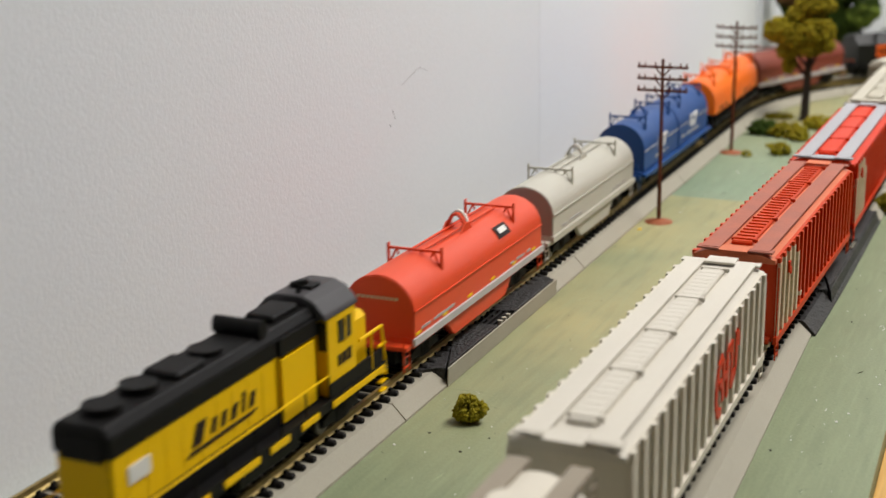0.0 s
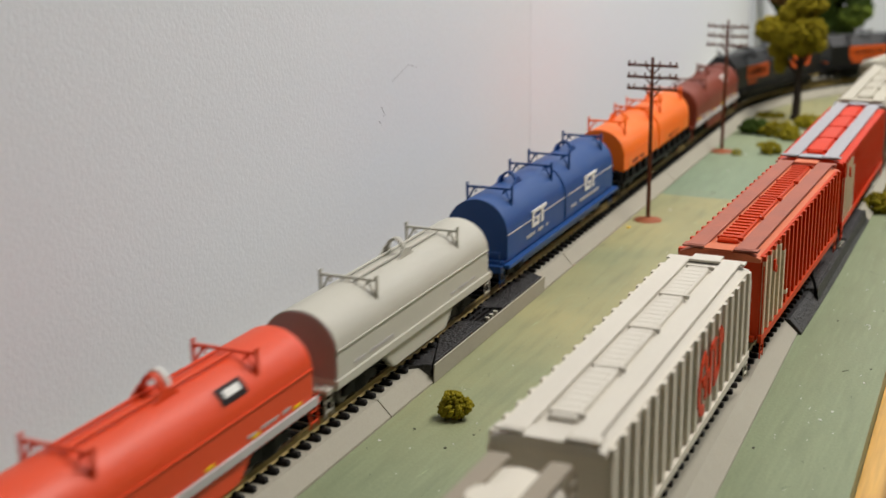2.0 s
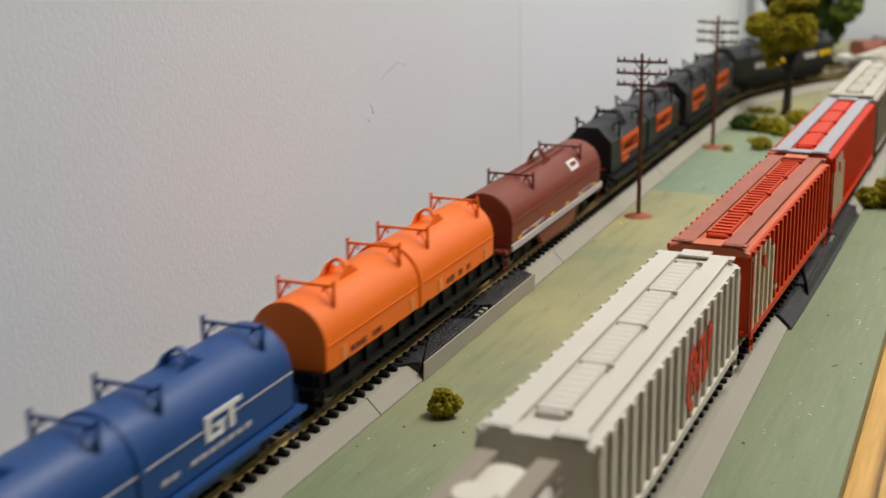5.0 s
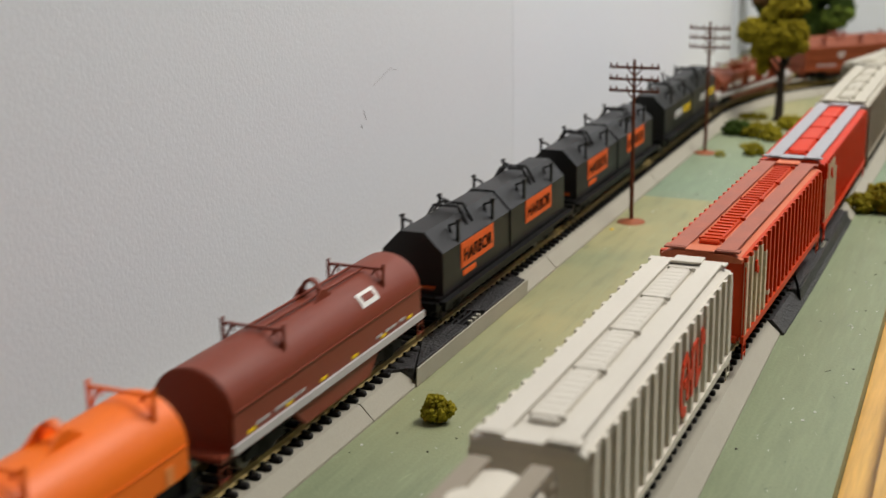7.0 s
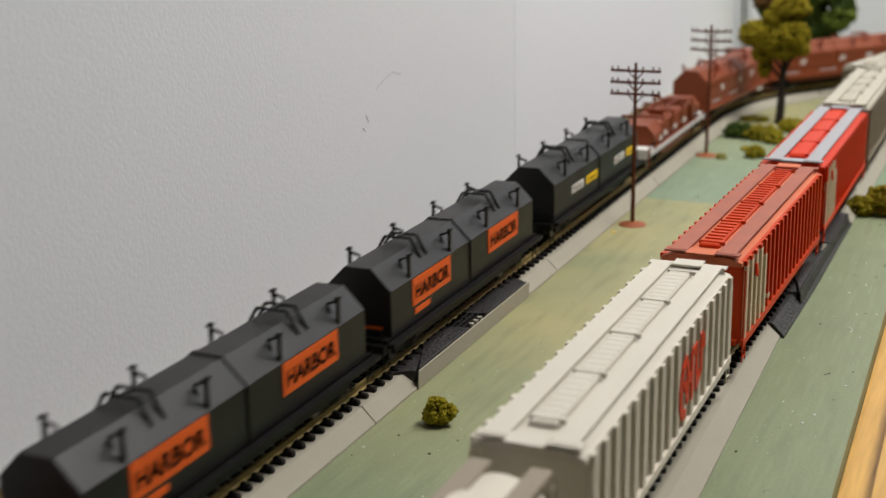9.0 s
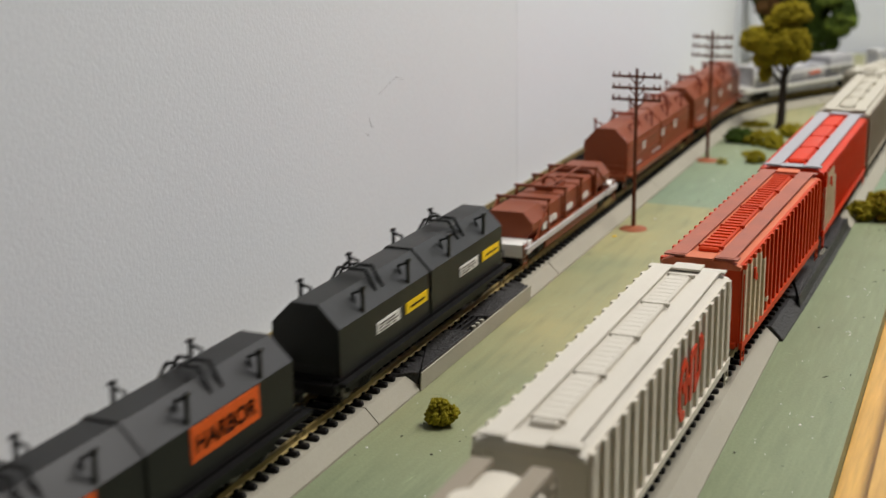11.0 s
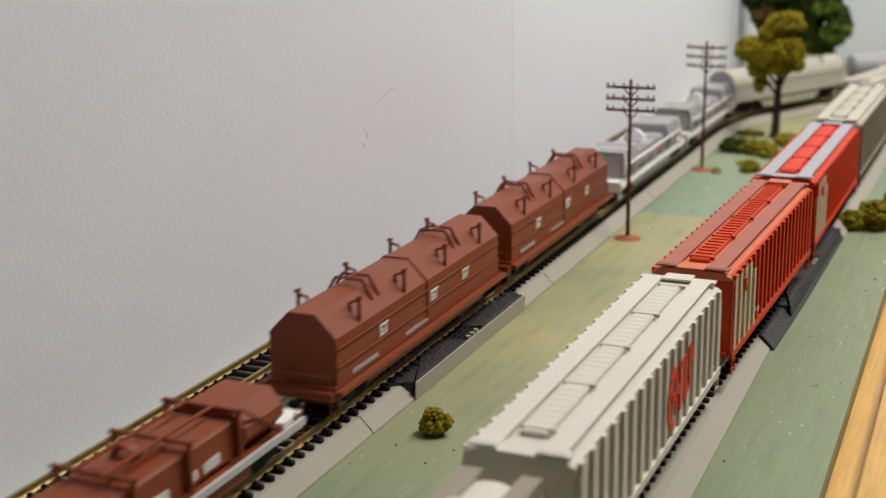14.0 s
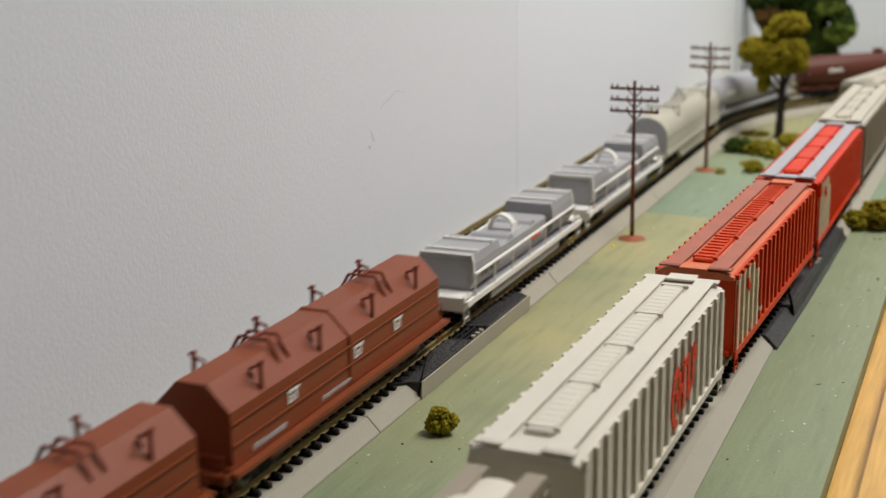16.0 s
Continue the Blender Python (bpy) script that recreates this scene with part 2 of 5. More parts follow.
def arch(bm, centre, rx, rz, y0, y1, thick, a0=0, a1=180, n=12):
    """A hoop of rectangular section that stands across the car."""
    cx, cz = centre
    rings = []
    for k in range(n + 1):
        a = radians(a0 + (a1 - a0) * k / n)
        c, s = math.cos(a), math.sin(a)
        rings.append([bm.verts.new(p) for p in ((cx + rx * c, y0, cz + rz * s), (cx + rx * c, y1, cz + rz * s),
                                               (cx + (rx - thick) * c, y1, cz + (rz - thick) * s), (cx + (rx - thick) * c, y0, cz + (rz - thick) * s))])
    for a, b in zip(rings, rings[1:]):
        for i in range(4):
            j = (i + 1) % 4
            bm.faces.new((a[i], a[j], b[j], b[i]))
    bm.faces.new(rings[0][::-1])
    bm.faces.new(rings[-1])
    return bm


def finish(bm, bevel=0.0, smooth=False):
    if bevel:
        bmesh.ops.bevel(bm, geom=bm.edges[:], offset=bevel, segments=1, affect="EDGES", clamp_overlap=True)
    bmesh.ops.recalc_face_normals(bm, faces=bm.faces[:])
    return bm


def mesh_of(name, bm, mat, smooth=False):
    me = bpy.data.meshes.new(name)
    if smooth:
        for e in bm.edges:
            if len(e.link_faces) == 2 and e.calc_face_angle(0) > 0.6:
                e.smooth = False
        for f in bm.faces:
            f.smooth = True
    bm.to_mesh(me)
    bm.free()
    me.materials.append(mat)
    return me


def part(name, bm, mat, parent, label="", smooth=False):
    ob = new(name, mesh_of(name, bm, mat, smooth))
    ob.parent = parent
    if label:
        ob["label"] = label
    return ob


def thing(name, label, category, group="", kind=""):
    return tagged(new(name), label, category, group, kind)


def solid(name, bm, mat, label="", category="", kind="", smooth=False):
    return tagged(new(name, mesh_of(name, bm, mat, smooth)), label, category, "", kind)


B = bmesh.new
RAIL = 0.0128      # height of the rail tops over the table
SLOPE = -0.014     # lean of the main line against the siding
BEND = 1.04        # where the main line starts to turn
RADIUS = 0.38
LINE0 = -0.140 - SLOPE * 0.21


def along(s, shift=0.0):
    """Place and heading on the main line, s metres from the line's zero; shift to the right of it."""
    if s <= BEND:
        x, y, h = LINE0 + SLOPE * s, s, math.atan(SLOPE)
    else:
        h0 = math.atan(SLOPE)
        cx, cy = LINE0 + SLOPE * BEND + RADIUS * math.cos(h0), BEND - RADIUS * math.sin(h0)
        a = (s - BEND) / RADIUS
        turn = min(a, math.pi / 2 - h0)
        h = h0 + turn
        x, y = cx - RADIUS * math.cos(h), cy + RADIUS * math.sin(h)
        x += max(0.0, s - BEND - turn * RADIUS)
    return x + shift * math.cos(h), y - shift * math.sin(h), h


def siding(s, shift=0.0):
    """The same for the siding, which drifts a little to the right and turns beyond the fourth wagon."""
    r, y0 = 0.40, 1.02
    if s <= y0:
        k = min(max((s - 0.26) / 0.32, 0.0), 1.0)
        k = k * k * (3 - 2 * k)
        j = min(max((s - 0.10) / 0.20, 0.0), 1.0)
        return -0.0008 - 0.0018 * j + 0.0048 * k + shift, s, 0.0
    h = min((s - y0) / r, 1.5)
    return 0.0022 + r * (1 - math.cos(h)) + shift * math.cos(h), y0 + r * math.sin(h) - shift * math.sin(h), h


def sweep(bm, line, profile, s0, s1, step):
    """A section of (shift, z) points carried along a line of the plan."""
    n = max(1, round((s1 - s0) / step))
    rings = []
    for k in range(n + 1):
        s = s0 + (s1 - s0) * k / n
        ring = []
        for sh, z in profile:
            x, y, _ = line(s, sh)
            ring.append(bm.verts.new((x, y, z)))
        rings.append(ring)
    m = len(profile)
    for a, b in zip(rings, rings[1:]):
        for i in range(m):
            j = (i + 1) % m
            bm.faces.new((a[i], a[j], b[j], b[i]))
    bm.faces.new(rings[0])
    bm.faces.new(rings[-1][::-1])
    bmesh.ops.recalc_face_normals(bm, faces=bm.faces[:])
    return bm


# ---- the room ----
solid("wall_west", box(B(), -0.325, -0.225, -4.0, 0.7236, -0.9, 1.55), M["wall"], "white roller-painted plaster wall behind the layout", "wall", "structure")
solid("wall_west_panel", box(B(), -0.325, -0.22485, 0.7236, 1.72, -0.9, 1.55), M["wall_panel"], "white painted wall sheet past a faint seam", "wall", "structure")
solid("wall_north", box(B(), -0.325, 4.6, 1.72, 1.82, -0.9, 1.55), M["wall_far"], "pale painted wall closing the far end", "wall", "structure")
# Unseen from here to the floor: close the room and limit bounced light.
solid("wall_east", box(B(), 4.5, 4.6, -4.0, 1.72, -0.9, 1.55), M["wall_blue"], "unseen wall, dark blue-grey to cut bounced light", "wall", "structure")
solid("wall_south", box(B(), -0.325, 4.6, -4.1, -4.0, -0.9, 1.55), M["wall_blue"], "unseen wall, dark blue-grey to cut bounced light", "wall", "structure")
solid("ceiling", box(B(), -0.325, 4.6, -4.1, 1.82, 1.55, 1.65), M["ceiling"], "unseen ceiling, mid grey to cut bounced light", "ceiling", "structure")
solid("floor", box(B(), -0.325, 4.6, -4.1, 1.82, -1.0, -0.9), M["dark_floor"], "unseen floor, dark grey to cut bounced light", "floor", "structure")
solid("trim", box(B(), -0.2242, -0.2195, 1.50, 1.522, -0.02, 1.5), M["post"], "pale blue-grey vertical corner post", "trim", "structure")

# ---- the table ----
table = thing("layout_table", "layout table painted flat green with a pine edge", "table", kind="structure")


def plate(pts, z0, z1):
    """A flat slab with an outline of (x, y) points."""
    bm = B()
    lo, hi = [bm.verts.new((x, y, z0)) for x, y in pts], [bm.verts.new((x, y, z1)) for x, y in pts]
    bm.faces.new(lo[::-1])
    bm.faces.new(hi)
    for i in range(len(pts)):
        j = (i + 1) % len(pts)
        bm.faces.new((lo[i], lo[j], hi[j], hi[i]))
    bmesh.ops.recalc_face_normals(bm, faces=bm.faces[:])
    return bm


def rim(y):
    return 0.0767 - 0.0232 * y


part("tabletop", plate([(-0.224, -2.4), (rim(-2.4), -2.4), (rim(0.728), 0.728), (-0.224, 0.728)], -0.02, 0.0), M["green"], table)
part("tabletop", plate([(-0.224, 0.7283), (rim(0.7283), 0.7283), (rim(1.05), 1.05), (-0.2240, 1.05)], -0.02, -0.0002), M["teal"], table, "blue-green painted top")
part("tabletop", plate([(-0.224, 1.0503), (3.0, 1.0503), (3.0, 1.7), (-0.224, 1.7)], -0.02, 0.0), M["green"], table)


def board(pts):
    """A pine board with a well-rounded top edge."""
    bm = plate(pts, -0.09, 0.006)
    top = [e for e in bm.edges if all(v.co.z > 0 for v in e.verts)]
    bmesh.ops.bevel(bm, geom=top, offset=0.014, segments=8, affect="EDGES", clamp_overlap=True)
    return finish(bm)


part("edge_board", board([(rim(-2.4) + 0.0004, -2.4), (rim(-2.4) + 0.040, -2.4), (rim(1.0) + 0.040, 1.0), (rim(1.0) + 0.0004, 1.0)]), M["wood"], table, "pale varnished pine edge board")
part("edge_board", board([(rim(1.0) + 0.042, 1.01), (3.0, 1.01), (3.0, 1.05), (rim(1.0) + 0.042, 1.05)]), M["wood"], table, "pale varnished pine edge board")


# ---- tracks ----
def make_track(name, line, s0, s1, joints, label, tie_half=0.0140, dark=None):
    tr = thing(name, label, "railway track", "tracks", "structure")
    top = max(0.0158, tie_half + 0.0008)
    bed = [(-0.0062 - top, 0.0), (top + 0.0062, 0.0), (top + 0.0062, 0.0011), (top, 0.0075), (-top, 0.0075), (-0.0062 - top, 0.0011)]
    cuts = [s0] + [j for j in joints if s0 < j < s1] + [s1]
    slim = [(sh * 0.84, z) for sh, z in bed]
    for a, b in zip(cuts, cuts[1:]):
        part("roadbed", sweep(B(), line, slim if dark and b <= dark[0] else bed, a + 0.0004, b - 0.0004, 0.03), M["black_bed"] if dark and dark[0] <= a < dark[1] else M["roadbed"], tr)
    for side in (-1, 1):
        g = side * 0.0087
        prof = [(g - 0.0012, 0.0095), (g + 0.0012, 0.0095), (g + 0.0004, 0.0103), (g + 0.00045, 0.0118), (g + 0.0008, RAIL), (g - 0.0008, RAIL), (g - 0.00045, 0.0118), (g - 0.0004, 0.0103)]
        part("rail", sweep(B(), line, prof, s0, s1, 0.03), M["rail"], tr)
    tie = B()
    box(tie, -tie_half, tie_half, -0.0014, 0.0014, 0.0072, 0.0096)
    bmesh.ops.bevel(tie, geom=tie.edges[:], offset=0.0005, segments=1, affect="EDGES")
    for sx in (-1, 1):
        for dx in (-0.0017, 0.0017):
            box(tie, sx * 0.0087 + dx - 0.0006, sx * 0.0087 + dx + 0.0006, -0.0008, 0.0008, 0.0094, 0.0106)
    me = mesh_of("tie", tie, M["tie"])
    s, rest = s0 + 0.004, B()
    while s < s1:
        x, y, h = line(s)
        if 0.0 < s < 1.5:
            ob = new("tie", me)
            ob.parent = tr
            ob.matrix_basis = pose(x, y, 0, 0, 0, -math.degrees(h))
        else:
            a, c = math.cos(h), math.sin(h)
            q = [(x + dx * a + dy * c, y - dx * c + dy * a) for dx, dy in ((-0.0125, -0.0013), (0.0125, -0.0013), (0.0125, 0.0013), (-0.0125, 0.0013))]
            lo, hi = [rest.verts.new((*p, 0.0072)) for p in q], [rest.verts.new((*p, 0.0096)) for p in q]
            rest.faces.new(hi)
            for k in range(4):
                rest.faces.new((lo[k], lo[(k + 1) % 4], hi[(k + 1) % 4], hi[k]))
        s += 0.0081
    tagged(part("ties", rest, M["tie"], tr), kind="stuff")
    return tr


def rear_line(s, shift=0.0):
    return along(s, shift - 0.0575)


def power_piece(line, s0, s1, mat_side, tr, edge, foot):
    """The black block beside a track: skewed top, end ramps, a notch with terminal bars and two screws."""
    def tile(pts, z0, z1, out=0.0):
        bm = B()
        lo = [bm.verts.new((*line(s, sh + out)[:2], z0)) for sh, s in pts]
        hi = [bm.verts.new((*line(s, sh)[:2], z1)) for sh, s in pts]
        bm.faces.new(lo)
        bm.faces.new(hi)
        for k in range(len(pts)):
            q = (k + 1) % len(pts)
            bm.faces.new((lo[k], lo[q], hi[q], hi[k]))
        return finish(bm, 0.0003)

    mid = (s0 + s1) / 2
    c, d, inner = mid - 0.012, mid + 0.012, 0.0092
    black = M["black_bed"]
    part("power_block", tile([(inner, s0 + 0.037), (edge, s0 + 0.002), (edge, c), (inner, c - 0.004)], 0.003, 0.0101), black, tr, "black textured plastic block")
    part("power_block", tile([(inner, d - 0.004), (edge, d), (edge, s1 - 0.003), (inner, s1 - 0.027)], 0.003, 0.0101), black, tr, "black textured plastic block")
    part("power_ramp", tile([(inner, s0 - 0.008), (edge - 0.005, s0 - 0.001), (edge - 0.001, s0 + 0.0014), (inner, s0 + 0.0362)], 0.003, 0.0090), black, tr, "black end ramp")
    part("power_ramp", tile([(inner, s1 - 0.0262), (edge - 0.001, s1 - 0.0022), (edge - 0.004, s1 + 0.001), (inner, s1 + 0.006)], 0.003, 0.0092), black, tr, "black end ramp")
    part("notch_floor", tile([(inner, c - 0.0036), (edge, c + 0.0004), (edge, d - 0.0004), (inner, d - 0.0044)], 0.003, 0.0078), black, tr)
    for k in range(3):
        sh = inner + 0.0025 + 0.0030 * k
        part("terminal_bar", tile([(sh, c - 0.002), (sh + 0.0014, c - 0.0016), (sh + 0.0014, d - 0.0026), (sh, d - 0.0030)], 0.0076, 0.0098), M["tie"], tr)
    for k in (-1, 0, 1):
        x, y, _ = line(mid + k * 0.0055, edge - 0.0012)
        part("screw", rod(B(), (x, y, 0.0076), (x, y, 0.0100), 0.0013, 8), M["cream"], tr, "pale metal terminal screw")
    part("block_edge", tile([(edge + 0.0002, s0 + 0.0005), (edge + 0.0010, s0), (edge + 0.0010, s1), (edge + 0.0002, s1 - 0.0005)], 0.0, 0.0093, foot), mat_side, tr)


main_track = make_track("main_track", along, -2.3, 3.75, [-1.9, -1.4, -0.9, -0.45, -0.21, 0.032, 0.2785, 0.33, 0.473, 0.525, 0.77, 1.01, 1.26, 1.5, 1.9, 2.4, 2.9], "main line on grey plastic roadbed with brass rails")
power_piece(along, 0.322, 0.473, M["roadbed"], main_track, 0.0220, -0.0004)
rear_track = make_track("rear_track", rear_line, -2.3, 3.75, [-1.8, -1.2, -0.6, 0.1, 0.35, 0.6, 0.85], "second line close to the wall with brass rails")
siding_track = make_track("siding_track", siding, -0.6, 1.4, [0.0, 0.225, 0.4535, 0.70, 0.95], "siding on grey plastic roadbed with standing wagons", dark=(0.4535, 0.69))
power_piece(siding, 0.506, 0.695, M["black_bed"], siding_track, 0.0190, 0.0012)


def shoulder(y):
    """Foot of the wide grey shoulder, which runs with the table's rim and not with the rails."""
    return 0.0206 + (0.4535 - y) * 0.0227


for a, b in ((-0.4, -0.02), (-0.0192, 0.2246), (0.2254, 0.4531)):
    bm = B()
    ends = [[bm.verts.new((x, y, z)) for x, z in ((0.0085, 0.0002), (shoulder(y), 0.0002), (shoulder(y), 0.0012), (shoulder(y) - 0.0072, 0.0077), (0.0085, 0.0077))] for y in (a, b)]
    bm.faces.new(ends[0])
    bm.faces.new(ends[1])
    for k in range(5):
        bm.faces.new((ends[0][k], ends[0][(k + 1) % 5], ends[1][(k + 1) % 5], ends[1][k]))
    part("roadbed", finish(bm), M["roadbed"], siding_track, "grey plastic shoulder strip")


# ---- wagons ----
def trucks(car, half, spread):
    """Two bogies with side frames and wheel sets; a wagon's own y runs to its rear."""
    for sy in (-1, 1):
        bm = B()
        yc = sy * spread
        box(bm, -0.010, 0.010, yc - 0.003, yc + 0.003, 0.006, 0.0118)
        for sx in (-1, 1):
            sideprism(bm, [(yc - 0.0145, 0.0045), (yc - 0.0145, 0.0075), (yc - 0.006, 0.0095), (yc + 0.006, 0.0095), (yc + 0.0145, 0.0075), (yc + 0.0145, 0.0045), (yc + 0.008, 0.0045), (yc + 0.004, 0.0028), (yc - 0.004, 0.0028), (yc - 0.008, 0.0045)], sx * 0.0108, sx * 0.0128)
            for k in range(3):
                rod(bm, (sx * 0.0122, yc - 0.003 + k * 0.003, 0.0035), (sx * 0.0122, yc - 0.003 + k * 0.003, 0.0085), 0.0012)
        tk = part("truck", bm, M["truck"], car)
        for dy in (-0.0100, 0.0100):
            w = B()
            rod(w, (-0.0085, yc + dy, 0.0052), (0.0085, yc + dy, 0.0052), 0.0012)
            for sx in (-1, 1):
                rod(w, (sx * 0.0072, yc + dy, 0.0052), (sx * 0.0096, yc + dy, 0.0052), 0.0052, 16)
            part("wheelset", w, M["steel"], tk)
    # Black box added for the deep shadow underneath; doubles as a centre sill.
    part("underframe_shade_block", box(B(), -0.0078, 0.0078, -half + 0.010, half - 0.010, 0.0042, 0.0112), M["truck"], car)
    for sy in (-1, 1):
        bm = B()
        box(bm, -0.0012, 0.0012, sy * half - 0.002, sy * half + 0.0085 * sy + 0.002, 0.0075, 0.0098)
        box(bm, -0.0022, 0.0022, sy * (half + 0.005) - 0.0018, sy * (half + 0.005) + 0.0018, 0.0068, 0.0106)
        part("coupler", bm, M["truck"], car)


def ladder(car, x, y, z0, z1, mat, depth=0.0):
    bm = B()
    for dy in (-0.0028, 0.0028):
        rod(bm, (x, y + dy, z0), (x, y + dy, z1), 0.0004, 4)
    n = max(2, int((z1 - z0) / 0.004))
    for k in range(n):
        z = z0 + (k + 0.5) * (z1 - z0) / n
        rod(bm, (x, y - 0.0028, z), (x, y + 0.0028, z), 0.0004, 4)
    part("ladder", bm, mat, car)


def arch_profile(half, base, spring, top, n=18):
    p = [(half, base)]
    for k in range(n + 1):
        a = math.pi * k / n
        p.append((half * math.cos(a), spring + (top - spring) * math.sin(a)))
    p.append((-half, base))
    return p


def angle_profile(half, base, shoulder, ridge, top):
    return [(half, base), (half, shoulder), (ridge, top), (-ridge, top), (-half, shoulder), (-half, base)]


def lift_frame(car, y, half, zfoot, ztop, mat):
    """A cross bar over the hood on two bent feet."""
    bm = B()
    box(bm, -half, half, y - 0.0006, y + 0.0006, ztop - 0.0006, ztop + 0.0005)
    for sx in (-1, 1):
        box(bm, sx * half - 0.0005, sx * half + 0.0005, y - 0.0007, y + 0.0007, zfoot, ztop + 0.0022)
        rod(bm, (sx * (half - 0.0042), y, ztop), (sx * half, y, zfoot + 0.0005), 0.0005, 5)
        rod(bm, (sx * (half - 0.0052), y, ztop - 0.003), (sx * (half - 0.0042), y, ztop), 0.0005, 5)
    part("lift_bracket", bm, mat, car)


def lift_ring(car, y, z, mat, inner=None, r=0.0058, w=0.003, tall=1.25):
    bm = B()
    arch(bm, (0, z), r, r * tall, y - w / 2, y + w / 2, 0.0012)
    for sx in (-1, 1):
        sideprism(bm, [(y - 0.009, z - 0.0015), (y - 0.0015, z + r * 0.7), (y + 0.0015, z + r * 0.7), (y + 0.009, z - 0.0015)], sx * r - 0.0004, sx * r + 0.0004)
    ring = part("lifting_ring", bm, mat, car)
    if inner:
        bm = B()
        arch(bm, (0, z + 0.0006), r + 0.0004, r * tall + 0.0004, y + w / 2, y + w / 2 + 0.002, 0.0012, 20, 160)
        part("ring_cap", bm, inner, ring, "white top of the ring")


def strip(car, name, x, y0, y1, z0, z1, mat, label="", lift=0.00035):
    """A thin plate on a wagon's flank (both flanks when x is positive)."""
    for sx in (-1, 1):
        bm = box(B(), min(sx * (x - 0.0004), sx * (x + lift)), max(sx * (x - 0.0004), sx * (x + lift)), y0, y1, z0, z1)
        part(name, bm, mat, car, label)


def bars(car, x, y0, y1, z, h, n, mat, lift=0.0004, seed=1):
    """Lettering too small to read: a row of short bars on the flanks."""
    w = (y1 - y0) / n
    for sx in (-1, 1):
        rnd = random.Random(seed)
        bm = B()
        for k in range(n):
            if rnd.random() < 0.12:
                continue
            box(bm, min(sx * (x - 0.0003), sx * (x + lift)), max(sx * (x - 0.0003), sx * (x + lift)), y0 + k * w, y0 + k * w + w * 0.7, z, z + h * (0.8 + 0.2 * rnd.random()))
        part("lettering", bm, mat, car)


def round_single(name, label, paint, length, end_paint=None, sill=None, cap=None, mark=None, stickers=True, short=0.0):
    """Short coil wagon with one rounded hood and a deep belly."""
    car = thing(name, label, "coil wagon", "coil wagons of the moving train")
    half = length / 2
    hw = 0.0168
    trucks(car, half, half - 0.030)
    part("hood", prism(B(), arch_profile(hw, 0.0172, 0.0292, 0.0443, 24), -half + short + 0.003, half - 0.003), paint, car, smooth=True)
    for y in (-half + short + 0.003, half - 0.003):
        d = -1 if y < 0 else 1
        bm = prism(B(), arch_profile(hw - 0.0006, 0.0172, 0.0292, 0.0437, 24), min(y, y + d * 0.0006), max(y, y + d * 0.0006))
        part("end_plate", bm, end_paint or paint, car)
        for sx in (-1, 1):
            ladder(car, sx * 0.0145, y - d * 0.000 + d * 0.004, 0.003, 0.0165, paint if end_paint is None else sill or paint)
        bm = box(B(), -0.016, 0.016, min(y, y + d * 0.007), max(y, y + d * 0.007), 0.0128, 0.0146)
        part("end_deck", bm, sill or paint, car)
    bm = B()
    for sx in (-1, 1):
        box(bm, sx * hw - 0.0006, sx * hw + 0.0006, -half + short + 0.003, half - 0.003, 0.0287, 0.0293)
    part("hood_seam", bm, paint, car)
    bm = B()
    box(bm, -0.0165, 0.0165, -half + short + 0.002, half - 0.002, 0.0125, 0.0172)
    part("frame", bm, paint, car)
    strip(car, "side_sill", 0.0172, -half + short + 0.001, half - 0.001, 0.0140, 0.0172, sill or M["silver_band"], "silver-grey side sill", 0.0008)
    for sx in (-1, 1):
        bm = sideprism(B(), [(-half + 0.045, 0.014), (-half + 0.056, 0.0045), (half - 0.056, 0.0045), (half - 0.045, 0.014)], sx * 0.0135, sx * 0.0162)
        part("belly_plate", bm, paint, car)
    # roof gear
    for y in (-half * 0.45, half * 0.59):
        lift_frame(car, y, 0.0135, 0.0368, 0.0460, paint)
    bm = B()
    for sx in (-1, 1):
        rod(bm, (sx * 0.0030, -half * 0.45, 0.0452), (sx * 0.0030, half * 0.59, 0.0452), 0.0006)
    part("roof_rail", bm, paint, car)
    lift_ring(car, 0.009, 0.0440, paint, cap, r=0.0050, tall=1.6)
    if mark:
        y0 = half * 0.30
        for sx in (-1, 1):
            for nm, m, a0, da, n, ya, yb, up in (("emblem", mark, 24, 3.0, 9, 0.0, 0.016, 0.0004), ("emblem_field", M["white"] if mark is M["lettering"] else paint, 32, 3.4, 4, 0.003, 0.013, 0.0007)):
                bm = B()
                rows = []
                for k in range(n):
                    a = radians(a0 + da * k)
                    rows.append([bm.verts.new((sx * (hw + up) * math.cos(a), y0 + y, 0.0292 + (0.0151 + up) * math.sin(a))) for y in (ya, yb)])
                for p, q in zip(rows, rows[1:]):
                    bm.faces.new((p[0], p[1], q[1], q[0]))
                part(nm, bm, m, car, "small square emblem on the hood" if nm == "emblem" else "")
    if stickers:
        for k in range(6):
            y = -half + 0.012 + k * (length - 0.03) / 5
            strip(car, "sticker", hw, y, y + 0.005, 0.0180, 0.0192, M["amber"], "yellow reflective sticker")
    bars(car, hw, -half + 0.018, -half + 0.055, 0.0192, 0.0013, 11, M["silver_band"], seed=3)
    bars(car, hw, half - 0.05, half - 0.02, 0.0192, 0.0012, 10, M["silver_band"], seed=4)
    return car


